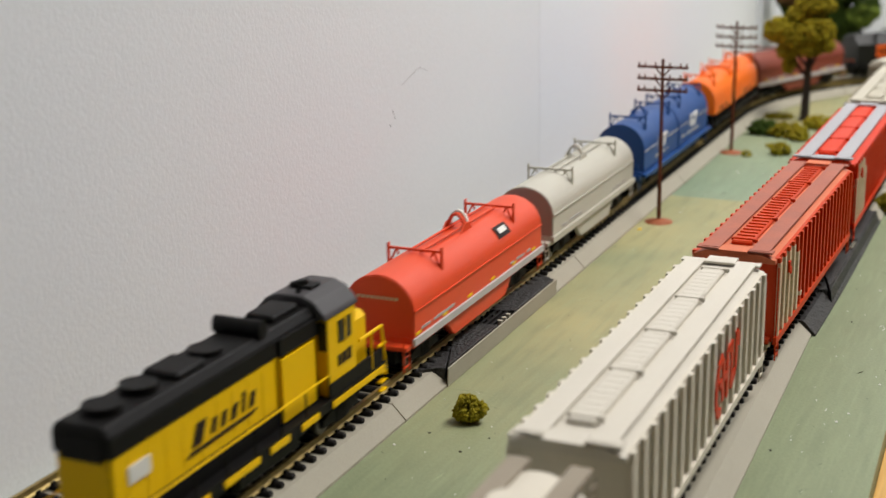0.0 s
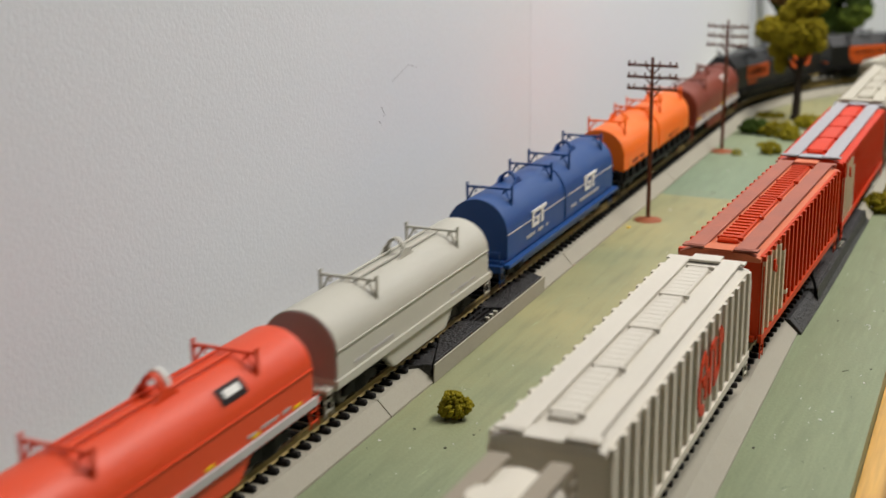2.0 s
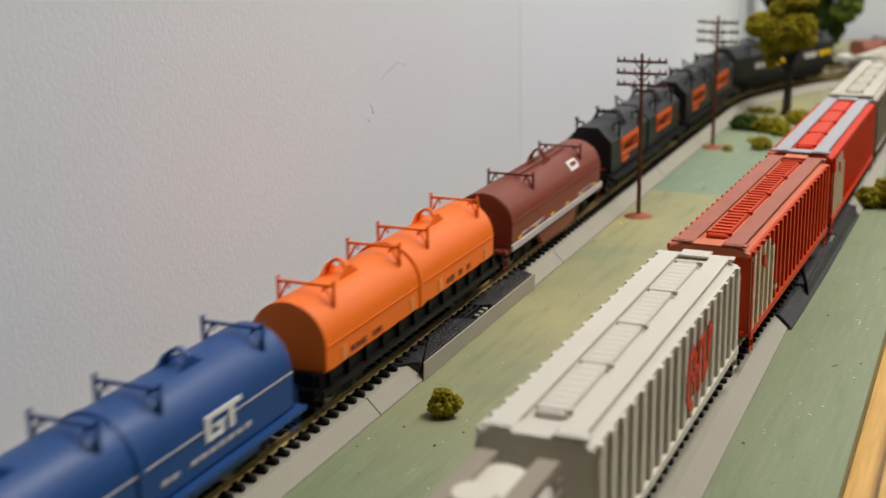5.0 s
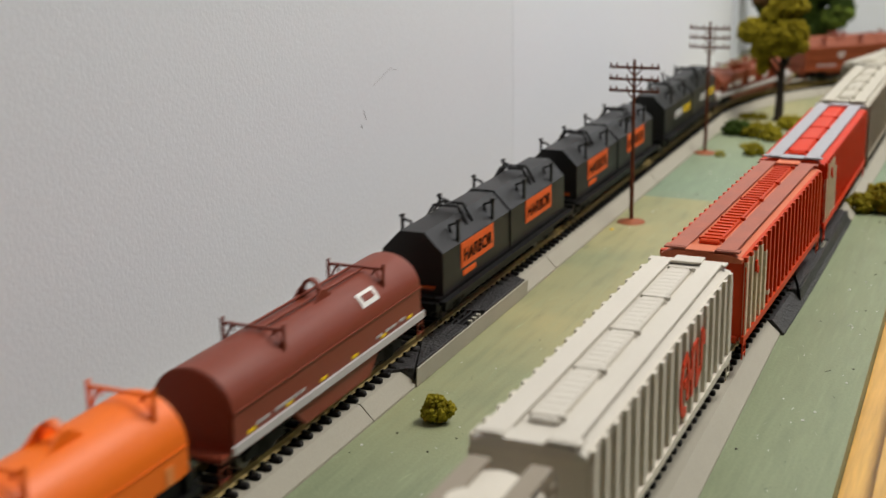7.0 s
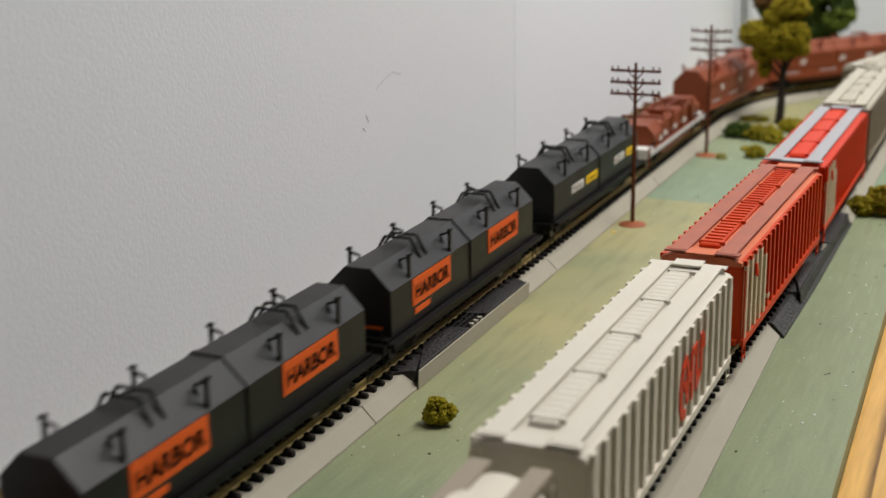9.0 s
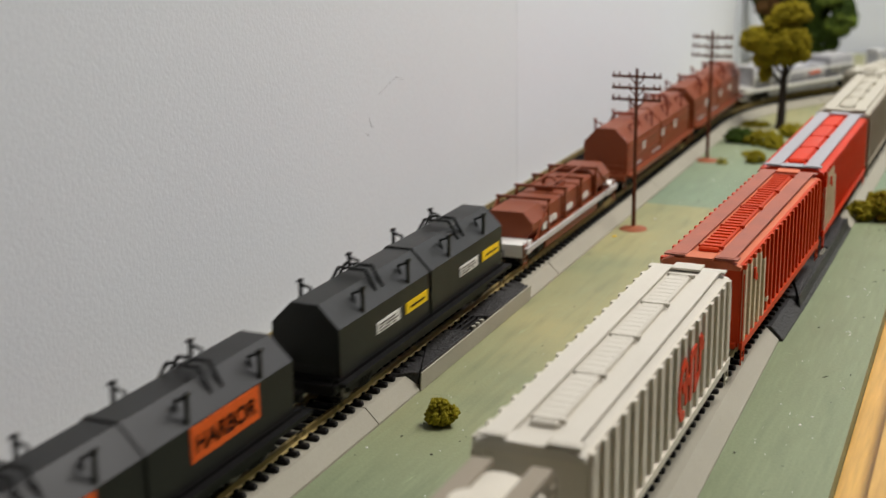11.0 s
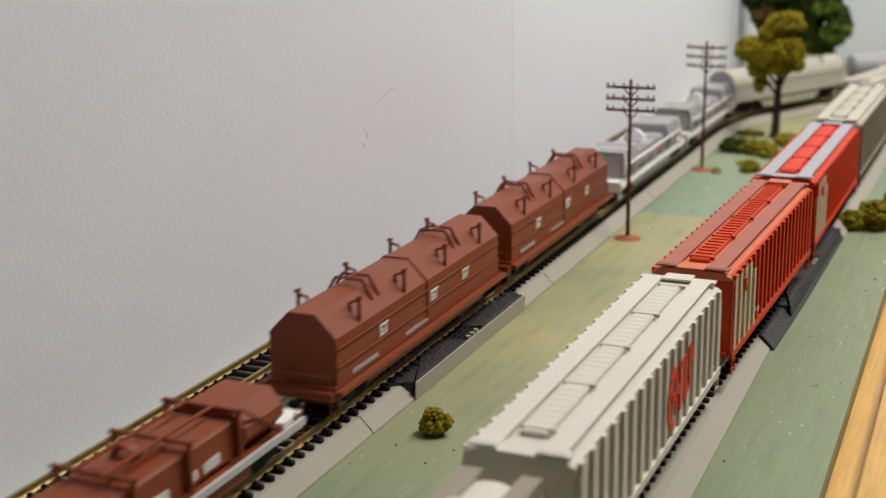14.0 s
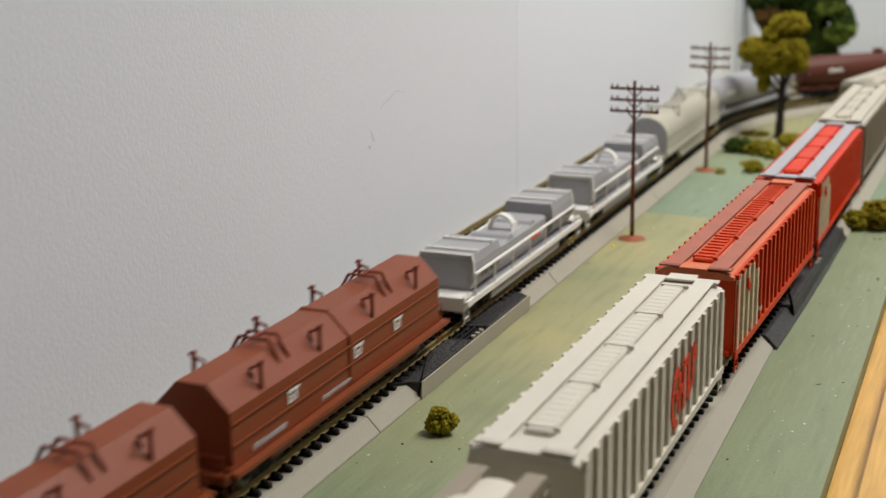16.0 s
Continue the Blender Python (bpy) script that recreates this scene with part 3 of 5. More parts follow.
def two_hoods(name, label, paint, length, frame_paint, rounded=True, ledge=True, rings=None, cap=None, inset=0.004):
    """Long coil wagon under two hoods that meet in the middle."""
    car = thing(name, label, "coil wagon", "coil wagons of the moving train")
    half = length / 2
    hw = 0.0172 if rounded else 0.0160
    trucks(car, half, half - 0.031)
    base = 0.0160 if ledge else 0.0195
    for a, b in ((-half + inset, -0.0006), (0.0006, half - inset)):
        prof = arch_profile(hw, base, 0.0300, 0.0478 if ledge else 0.0470, 24) if rounded else angle_profile(hw, base, 0.0370, 0.0064, 0.0468)
        part("hood", prism(B(), prof, a, b), paint, car, smooth=rounded)
    # middle band
    bm = B()
    if rounded:
        arch(bm, (0, 0.0300), hw + 0.0007, 0.0185, -0.0016, 0.0016, 0.0014, n=20)
        for sx in (-1, 1):
            box(bm, sx * hw - 0.0007, sx * hw + 0.0007, -0.0016, 0.0016, base, 0.0300)
    else:
        o = angle_profile(hw + 0.0007, base, 0.0373, 0.0067, 0.0475)
        prism(bm, o, -0.0014, 0.0014)
    part("centre_band", bm, paint, car)
    if rounded:
        bm = B()
        for sx in (-1, 1):
            box(bm, sx * hw - 0.0004, sx * hw + 0.0004, -half + inset, half - inset, 0.0295, 0.0300)
        part("hood_seam", bm, M["silver_band"] if name == "blue_coil_wagon" else paint, car)
    # frame
    fr = B()
    box(fr, -0.0162, 0.0162, -half + 0.002, half - 0.002, 0.0118, base)
    part("frame", fr, frame_paint, car)
    if ledge:
        strip(car, "ledge", 0.0172, -half + 0.0005, half - 0.0005, 0.0132, 0.0150, frame_paint, "", 0.0030)
        strip(car, "side_sill", 0.0165, -half + 0.030, half - 0.030, 0.0085, 0.0132, frame_paint)
    else:
        strip(car, "side_sill", 0.0168, -half + 0.001, half - 0.001, 0.0108, 0.0132, frame_paint, "", 0.0016)
        me = mesh_of("stake", box(B(), -0.0008, 0.0008, -0.0008, 0.0008, 0.0128, 0.0200), frame_paint)
        for sx in (-1, 1):
            for k in range(12):
                ob = new("stake", me)
                ob.parent = car
                ob.matrix_basis = pose(sx * 0.0172, -half + 0.008 + k * (length - 0.016) / 11, 0)
    for d in (-1, 1):
        y = d * (half - 0.002)
        bm = box(B(), -0.016, 0.016, min(y, y + d * 0.0035), max(y, y + d * 0.0035), 0.0105, 0.0142)
        part("end_deck", bm, frame_paint, car)
        for sx in (-1, 1):
            ladder(car, sx * 0.0152, y, 0.003, 0.0130, frame_paint)
        bm = B()
        arch(bm, (-0.0075, 0.0215), 0.0034, 0.0034, y + d * 0.0022 - 0.0003, y + d * 0.0022 + 0.0003, 0.0006, 0, 360, 16)
        rod(bm, (-0.0075, y + d * 0.0022, 0.0125), (-0.0075, y + d * 0.0022, 0.0248), 0.0004, 5)
        rod(bm, (-0.0108, y + d * 0.0022, 0.0215), (-0.0042, y + d * 0.0022, 0.0215), 0.0004, 5)
        part("brake_wheel", bm, frame_paint, car)
        bm = B()
        rod(bm, (-0.0150, y + d * 0.003, 0.0215), (0.0150, y + d * 0.003, 0.0215), 0.0004, 5)
        for sx in (-1, 1):
            rod(bm, (sx * 0.0150, y + d * 0.003, 0.0140), (sx * 0.0150, y + d * 0.003, 0.0215), 0.0004, 5)
        part("end_rail", bm, frame_paint, car)
    top = 0.0478 if rounded else 0.0466
    for c in (-half * 0.48, half * 0.48):
        if rounded:
            lift_ring(car, c, top - 0.0004, rings or paint, cap, r=0.0048, w=0.0028)
        else:
            for dy in (-0.0035, 0.0035):
                bm = B()
                pts = [(-0.0118, 0.0412), (-0.0066, 0.0502), (0.0066, 0.0502), (0.0118, 0.0412)]
                for p, q in zip(pts, pts[1:]):
                    rod(bm, (p[0], c + dy, p[1]), (q[0], c + dy, q[1]), 0.0008, 6)
                part("lifting_hoop", bm, rings or paint, car)
            part("hoop_bar", rod(B(), (0, c - 0.0035, 0.0502), (0, c + 0.0035, 0.0502), 0.0009, 6), rings or paint, car)
        for k in (-1, 1):
            if rounded:
                lift_frame(car, c + k * half * 0.32 + 0.003, 0.0128, 0.0412, 0.0502, paint)
            else:
                y = c + k * half * 0.235
                for sx in (-1, 1):
                    bm = B()
                    box(bm, sx * 0.0150 - 0.0006, sx * 0.0150 + 0.0006, y - 0.0008, y + 0.0008, 0.0366, 0.0478)
                    rod(bm, (sx * 0.0150, y, 0.0472), (sx * 0.0100, y, 0.0456), 0.0007, 5)
                    rod(bm, (sx * 0.0100, y, 0.0456), (sx * 0.0115, y, 0.0410), 0.0006, 5)
                    box(bm, sx * 0.0152 - 0.0009, sx * 0.0152 + 0.0009, y - 0.0014, y + 0.0014, 0.0478, 0.0492)
                    part("grab_bracket", bm, rings or paint, car)
    return car


def logo_two(car, x, y, z, h, mat, wide=1.35):
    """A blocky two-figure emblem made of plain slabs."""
    for sx in (-1, 1):
        bm = B()
        q = lambda a, b, c, d: box(bm, min(sx * (x - 0.0003), sx * (x + 0.0005)), max(sx * (x - 0.0003), sx * (x + 0.0005)), y + a * h * wide, y + b * h * wide, z + c * h, z + d * h)
        q(0.0, 0.18, 0.0, 1.0)
        q(0.18, 1.25, 0.82, 1.0)
        q(0.18, 0.62, 0.0, 0.18)
        q(0.46, 0.62, 0.18, 0.52)
        q(0.32, 0.46, 0.38, 0.52)
        q(0.80, 0.98, 0.0, 0.82)
        part("emblem", bm, mat, car, "white block emblem")


def words(car, text, x, y0, y1, z0, z1, mat):
    """Raised block lettering between y0 and y1 on both flanks, readable from outside."""
    cu = bpy.data.curves.new("lettering", "FONT")
    cu.body, cu.size, cu.extrude, cu.offset = text, 1.0, 0.0, 0.012
    tmp = bpy.data.objects.new("lettering", cu)
    scene.collection.objects.link(tmp)
    bpy.context.view_layer.update()
    src = bpy.data.meshes.new_from_object(tmp.evaluated_get(bpy.context.evaluated_depsgraph_get()))
    bpy.data.objects.remove(tmp)
    xs, ys = [v.co.x for v in src.vertices], [v.co.y for v in src.vertices]
    ax, bx, ay, by = min(xs), max(xs), min(ys), max(ys)
    for sx in (-1, 1):
        bm = B()
        bm.from_mesh(src)
        for v in bm.verts:
            u, w = (v.co.x - ax) / (bx - ax), (v.co.y - ay) / (by - ay)
            v.co = (sx * (x + 0.0005), y0 + (y1 - y0) * (u if sx > 0 else 1 - u), z0 + (z1 - z0) * w)
        bmesh.ops.solidify(bm, geom=bm.faces[:], thickness=0.0003)
        part("lettering", bm, mat, car)
    bpy.data.meshes.remove(src)


def panel_sign(car, x, y0, y1, z0, z1):
    strip(car, "sign_panel", x, y0, y1, z0, z1, M["panel_orange"], "orange panel with dark block lettering", 0.0004)
    w, h = y1 - y0, z1 - z0
    words(car, "HARBOR", x + 0.0002, y0 + w * 0.06, y1 - w * 0.06, z0 + h * 0.24, z1 - h * 0.24, M["lettering"])


def cradle_car(name, label, paint, length, sill, end_white, end_len, hoops, rail):
    """Low coil wagon with separate hoods and frames over them."""
    car = thing(name, label, "coil wagon", "coil wagons of the moving train")
    half = length / 2
    trucks(car, half, half - 0.030)
    part("frame", box(B(), -0.0160, 0.0160, -half + 0.002, half - 0.002, 0.0105, 0.0138), paint, car)
    strip(car, "side_sill", 0.0166, -half + 0.001, half - 0.001, 0.0118, 0.0146, sill, "pale side sill", 0.0012)
    strip(car, "side_skirt", 0.0150, -half + 0.04, half - 0.04, 0.0055, 0.0105, paint)
    for d in (-1, 1):
        y = d * half
        part("end_deck", box(B(), -0.0155, 0.0155, min(y, y - d * end_len), max(y, y - d * end_len), 0.0092, 0.0166), end_white, car, "white-painted end deck")
        for sx in (-1, 1):
            ladder(car, sx * 0.0158, y - d * 0.003, 0.003, 0.0185, paint if paint is M["rust"] else sill)
    if hoops:
        y0, y1 = -half + end_len, half - end_len
        pr = [(0.0108, 0.0150), (0.0160, 0.0212), (0.0160, 0.0256), (0.0102, 0.0320), (-0.0102, 0.0320), (-0.0160, 0.0256), (-0.0160, 0.0212), (-0.0108, 0.0150)]
        part("hood", prism(B(), pr, y0, y0 + 0.028), paint, car)
        part("hood", prism(B(), pr, y1 - 0.028, y1), paint, car)
        n = 3
        w = (y1 - y0 - 0.060) / n
        for k in range(n):
            a = y0 + 0.030 + k * w
            part("cradle_box", finish(box(B(), -0.0135, 0.0135, a, a + w - 0.002, 0.0150, 0.0300), 0.001), paint, car)
        for k in range(n + 1):
            a = y0 + 0.0275 + k * w
            bm = B()
            for sx in (-1, 1):
                box(bm, sx * 0.0158 - 0.0007, sx * 0.0158 + 0.0007, a, a + 0.0016, 0.0150, 0.0345)
            box(bm, -0.0172, 0.0172, a, a + 0.0016, 0.0333, 0.0348)
            part("portal_frame", bm, paint, car)
        bm = B()
        arch(bm, (0, 0.0325), 0.005, 0.005, -0.002, 0.002, 0.0012)
        box(bm, -0.006, 0.006, -0.012, 0.012, 0.0300, 0.0325)
        part("lifting_ring", bm, paint, car)
        for sx in (-1, 1):
            bm = B()
            rod(bm, (sx * 0.0060, y0 + 0.028 + w * 0.9, 0.0352), (sx * 0.0060, y0 + 0.028 + w * 3, 0.0352), 0.0007, 6)
            part("top_rail", bm, paint, car)
            part("diagonal_brace", rod(B(), (sx * 0.0160, y1 - 0.030, 0.0338), (sx * 0.0163, y1 - 0.002, 0.0150), 0.0007, 6), paint, car)
            part("diagonal_brace", rod(B(), (sx * 0.0160, y0 + 0.030, 0.0338), (sx * 0.0163, y0 + 0.004, 0.0150), 0.0007, 6), paint, car)
        for k in range(n):
            bars(car, 0.0138, y0 + 0.032 + k * w, y0 + 0.050 + k * w, 0.0178, 0.0040, 5, M["white"], seed=20 + k)
        bars(car, 0.0152, y0 + 0.018, y0 + 0.025, 0.0178, 0.0046, 2, M["white"], 0.0012, seed=26)
    else:
        for d in (-1, 1):
            y = d * (half - end_len)
            a, b = min(y, y - d * 0.040), max(y, y - d * 0.040)
            pr = [(0.0130, 0.0168), (0.0156, 0.0215), (0.0156, 0.0310), (0.0144, 0.0356), (-0.0144, 0.0356), (-0.0156, 0.0310), (-0.0156, 0.0215), (-0.0130, 0.0168)]
            part("hood", prism(B(), pr, a, b), paint, car)
            part("hood_rim", prism(B(), [(p[0] * 1.03, p[1] + 0.0006) for p in pr], min(y, y - d * 0.0016), max(y, y - d * 0.0016)), sill, car)
            part("end_screen", box(B(), -0.0130, 0.0130, min(y - d * 0.0004, y + d * 0.0006), max(y - d * 0.0004, y + d * 0.0006), 0.0178, 0.0318), M["silver"], car, "dull grey end sheet")
            for k in range(2):
                yy = (a + b) / 2 + (k - 0.5) * 0.022
                bm = box(B(), -0.0150, 0.0150, yy - 0.0009, yy + 0.0009, 0.0356, 0.0368)
                part("cross_rib", bm, sill, car)
        part("middle_box", finish(box(B(), -0.0125, 0.0125, -half + end_len + 0.042, half - end_len - 0.042, 0.0150, 0.0295), 0.0012), paint, car)
        for y in (-0.018, 0.018):
            bm = B()
            rod(bm, (-0.0120, y, 0.0268), (0.0120, y, 0.0268), 0.0048, 14)
            part("roller", bm, paint, car)
        lift_ring(car, 0.0, 0.0290, M["white"], None, 0.0078, 0.006)
        for sx in (-1, 1):
            bm = B()
            rod(bm, (sx * 0.0168, -half + end_len, 0.0262), (sx * 0.0168, half - end_len, 0.0262), 0.0009)
            for k in range(7):
                y = -half + end_len + k * (length - 2 * end_len) / 6
                rod(bm, (sx * 0.0168, y, 0.0140), (sx * 0.0168, y, 0.0262), 0.0007)
            part("handrail", bm, rail, car)
        strip(car, "stripe", 0.0126, 0.012, 0.030, 0.0205, 0.0230, M["panel_orange"], "faded red marking")
        bars(car, 0.0152, -half + end_len + 0.012, -half + end_len + 0.034, 0.0215, 0.0040, 5, M["lettering"], seed=8)
    return car


def tank(name, label, paint, length, radius, dome):
    car = thing(name, label, "tank wagon", "tank wagons of the moving train")
    half = length / 2
    trucks(car, half, half - 0.030)
    bm = B()
    n, segs = 24, [(-half + 0.004, 0.5), (-half + 0.006, 0.86), (-half + 0.011, 1.0), (half - 0.011, 1.0), (half - 0.006, 0.86), (half - 0.004, 0.5)]
    rings = []
    for y, k in segs:
        rings.append([bm.verts.new((radius * k * math.cos(2 * math.pi * i / n), y, 0.0290 + radius * k * math.sin(2 * math.pi * i / n))) for i in range(n)])
    for a, b in zip(rings, rings[1:]):
        for i in range(n):
            j = (i + 1) % n
            bm.faces.new((a[i], a[j], b[j], b[i]))
    bm.faces.new(rings[0])
    bm.faces.new(rings[-1][::-1])
    bmesh.ops.recalc_face_normals(bm, faces=bm.faces[:])
    part("barrel", bm, paint, car, smooth=True)
    part("frame", box(B(), -0.0125, 0.0125, -half + 0.002, half - 0.002, 0.0108, 0.0138), paint, car)
    for y in (-half + 0.03, half - 0.03):
        part("saddle", box(B(), -0.0110, 0.0110, y - 0.004, y + 0.004, 0.0135, 0.0200), paint, car)
    if dome:
        part("dome", rod(B(), (0, 0, 0.0285 + radius - 0.002), (0, 0, 0.0290 + radius + 0.004), 0.0055, 16), paint, car)
        for sx in (-1, 1):
            bm = B()
            rod(bm, (sx * 0.0152, -half + 0.006, 0.0285), (sx * 0.0152, half - 0.006, 0.0285), 0.0005)
            part("handrail", bm, M["silver_band"], car)
    bars(car, radius - 0.0006, -half + 0.02, -half + 0.05, 0.0290, 0.0045, 5, M["white"], 0.001, 31)
    return car


# ---- the moving train, front to rear ----
train = []  # wagon, its length, place of its front end at the start


def add(car, length, front):
    train.append((car, length, front))


def locomotive():
    car = thing("locomotive", "yellow and black diesel locomotive with long hood leading", "locomotive")
    L, half = 0.196, 0.098
    trucks(car, half, half - 0.036)
    Y, K = M["yellow"], M["loco_black"]
    part("frame", box(B(), -0.0160, 0.0160, -half, half, 0.0125, 0.0165), K, car)
    for a, e in ((-0.094, -0.070), (-0.060, -0.046), (-0.036, -0.012), (-0.004, 0.010), (0.020, 0.034), (0.046, 0.094)):
        strip(car, "frame_stripe", 0.0160, a, e, 0.0128, 0.0152, Y, "yellow frame stripe", 0.0006)
    strip(car, "lower_hood", 0.0106, -half + 0.009, 0.044, 0.0165, 0.0228, K, "black lower hood panels", 0.0006)
    # long hood towards the front, cab behind it, short nose last
    part("long_hood", finish(box(B(), -0.0105, 0.0105, -half + 0.008, 0.045, 0.0165, 0.0420), 0.001), Y, car)
    part("hood_top", finish(prism(B(), [(0.0110, 0.0395), (0.0110, 0.0455), (0.0085, 0.0485), (-0.0085, 0.0485), (-0.0110, 0.0455), (-0.0110, 0.0395)], -half + 0.0075, 0.0455), 0.0006), K, car, "black upper hood")
    part("hood_front", box(B(), -0.0080, 0.0080, -half + 0.0070, -half + 0.0085, 0.0385, 0.0450), K, car, "black number-board panel")
    for k, (y, w, d) in enumerate(((-0.078, 0.0065, 0.0028), (-0.058, 0.0065, 0.0028))):
        bm = rod(B(), (0, y, 0.0480), (0, y, 0.0480 + d), w, 18)
        part("roof_fan", bm, K, car)
    part("roof_box", finish(box(B(), -0.0070, 0.0070, -0.046, -0.028, 0.0480, 0.0505), 0.0008), K, car)
    part("roof_fan", rod(B(), (0, -0.018, 0.0480), (0, -0.018, 0.0502), 0.0062, 18), K, car)
    part("exhaust_drum", rod(B(), (-0.0100, 0.006, 0.0505), (0.0100, 0.006, 0.0505), 0.0030, 16), K, car)
    part("roof_box", finish(box(B(), -0.0060, 0.0060, 0.020, 0.040, 0.0480, 0.0508), 0.0008), K, car)
    strip(car, "hood_door_block", 0.0105, 0.014, 0.040, 0.0175, 0.0385, Y, "", 0.0018)
    strip(car, "black_grille", 0.0108, 0.014, 0.044, 0.0395, 0.0450, K, "", 0.0012)
    for k in range(11):
        y = -half + 0.016 + k * 0.0105
        strip(car, "door_seam", 0.0105, y, y + 0.0004, 0.0185, 0.0380, M["amber"], "", 0.0002)
    for sx in (-1, 1):
        bm = B()
        for k, (y, w, z0, z1) in enumerate(((-0.046, 0.010, 0.0285, 0.0350), (-0.034, 0.005, 0.0292, 0.0335), (-0.0275, 0.005, 0.0292, 0.0335), (-0.021, 0.006, 0.0292, 0.0335), (-0.013, 0.003, 0.0292, 0.0355), (-0.008, 0.005, 0.0292, 0.0338))):
            sideprism(bm, [(y, z0), (y + w * 0.62, z0), (y + w, z1), (y + w * 0.38, z1)], sx * 0.0104, sx * 0.0109)
        sideprism(bm, [(-0.050, 0.0262), (-0.006, 0.0268), (-0.002, 0.0278), (-0.046, 0.0274)], sx * 0.0104, sx * 0.0109)
        part("lettering", bm, M["lettering"], car)
    strip(car, "emblem", 0.0106, -0.082, -0.070, 0.0300, 0.0350, M["white"], "small white emblem", 0.0004)
    # cab
    part("cab", finish(box(B(), -0.0150, 0.0150, 0.046, 0.071, 0.0165, 0.0450), 0.0006), Y, car)
    part("cab_roof", finish(prism(B(), [(0.0156, 0.0440), (0.0150, 0.0458), (0.0105, 0.0500), (0.0055, 0.0518), (-0.0055, 0.0518), (-0.0105, 0.0500), (-0.0150, 0.0458), (-0.0156, 0.0440)], 0.044, 0.073), 0.0004), M["cab_roof_sheen"], car, "cab roof with its reflection put into a dark grey")
    part("roof_vent", finish(box(B(), -0.0050, 0.0050, 0.053, 0.061, 0.0516, 0.0531), 0.0004), K, car)
    bm = rod(B(), (0.002, 0.048, 0.0512), (0.002, 0.048, 0.0550), 0.0009)
    rod(bm, (0.000, 0.046, 0.0550), (0.004, 0.052, 0.0550), 0.0010)
    part("horn", bm, K, car)
    strip(car, "cab_window", 0.0150, 0.055, 0.066, 0.0340, 0.0415, M["glass"], "dark side window", 0.0004)
    for sx in (-1, 1):
        part("window_bar", box(B(), sx * 0.0153 - 0.0004, sx * 0.0153 + 0.0004, 0.0602, 0.0612, 0.0340, 0.0415), Y, car)
        part("front_window", box(B(), sx * 0.0128 - 0.0018, sx * 0.0128 + 0.0018, 0.0456, 0.0464, 0.0330, 0.0430), M["glass"], car)
    bars(car, 0.0150, 0.054, 0.067, 0.0260, 0.0045, 3, M["lettering"], seed=42)
    strip(car, "cab_skirt", 0.0150, 0.046, 0.094, 0.0165, 0.0215, K, "black battery box", 0.0006)
    part("nose", finish(box(B(), -0.0115, 0.0115, 0.071, 0.089, 0.0165, 0.0375), 0.0020), Y, car)
    for sx in (-1, 1):
        bm = B()
        rod(bm, (sx * 0.0155, -half + 0.006, 0.0250), (sx * 0.0155, 0.044, 0.0250), 0.0004)
        part("handrail", bm, Y, car)
        bm = B()
        for k in range(8):
            y = -half + 0.006 + k * 0.0195
            rod(bm, (sx * 0.0158, y, 0.0160), (sx * 0.0155, y, 0.0250), 0.0004, 5)
        part("stanchion", bm, K, car)
        bm = B()
        rod(bm, (sx * 0.0155, 0.073, 0.0300), (sx * 0.0155, 0.094, 0.0300), 0.0007)
        rod(bm, (sx * 0.0155, 0.094, 0.0300), (sx * 0.0155, 0.097, 0.0100), 0.0008)
        rod(bm, (sx * 0.0155, 0.084, 0.0300), (sx * 0.0155, 0.084, 0.0160), 0.0006)
        rod(bm, (sx * 0.0155, 0.090, 0.0230), (sx * 0.0155, 0.097, 0.0230), 0.0006)
        part("end_rail", bm, Y, car)
        bm = B()
        for k in range(3):
            box(bm, sx * 0.0150 - 0.0012, sx * 0.0150 + 0.0012, half - 0.007, half - 0.001, 0.0035 + 0.004 * k, 0.0042 + 0.004 * k)
            box(bm, sx * 0.0150 - 0.0012, sx * 0.0150 + 0.0012, -half + 0.001, -half + 0.007, 0.0035 + 0.004 * k, 0.0042 + 0.004 * k)
        part("steps", bm, Y, car)
    part("fuel_tank", finish(box(B(), -0.0125, 0.0125, -0.022, 0.026, 0.0030, 0.0122), 0.002), K, car)
    strip(car, "tank_stripe", 0.0125, -0.018, 0.022, 0.0105, 0.0118, Y)
    for ob in car.children:
        for v in ob.data.vertices:
            if not ob.name.startswith("truck"):
                v.co.y = 0.098 + (v.co.y - 0.098) * 0.93
            if v.co.z > 0.0165:
                v.co.z = 0.0165 + (v.co.z - 0.0165) * 1.16
    return car


add(locomotive(), 0.196, 0.0790)
add(round_single("red_coil_wagon", "red coil wagon with a rounded hood and silver sill", M["red"], 0.177, cap=M["white"], mark=M["lettering"], short=0.008), 0.177, 0.2895)
red = train[-1][0]
bm = B()
for k in range(9):
    box(bm, -0.0105 + k * 0.0023, -0.0090 + k * 0.0023, -0.0785, -0.0778, 0.0335, 0.0348)
part("lettering", bm, M["hop_cream"], red, "row of tiny pale lettering")
add(round_single("grey_coil_wagon", "light grey coil wagon with taupe hood ends", M["grey"], 0.167, end_paint=M["grey_end"], sill=M["grey"], stickers=False), 0.167, 0.4805)
blue = two_hoods("blue_coil_wagon", "blue coil wagon with two rounded hoods and white emblems", M["blue"], 0.200, M["blue"], inset=0.005)
for y in (-0.0580, 0.0360):
    logo_two(blue, 0.0172, y, 0.0250, 0.0092, M["white"], 2.0)
bars(blue, 0.0172, -0.066, -0.030, 0.0205, 0.0018, 8, M["silver_band"], seed=5)
bars(blue, 0.0172, 0.010, 0.066, 0.0205, 0.0018, 10, M["silver_band"], seed=6)
add(blue, 0.200, 0.6660)
orange = two_hoods("orange_coil_wagon", "orange coil wagon with two rounded hoods on a black frame", M["orange"], 0.194, M["loco_black"], ledge=False, inset=0.006)
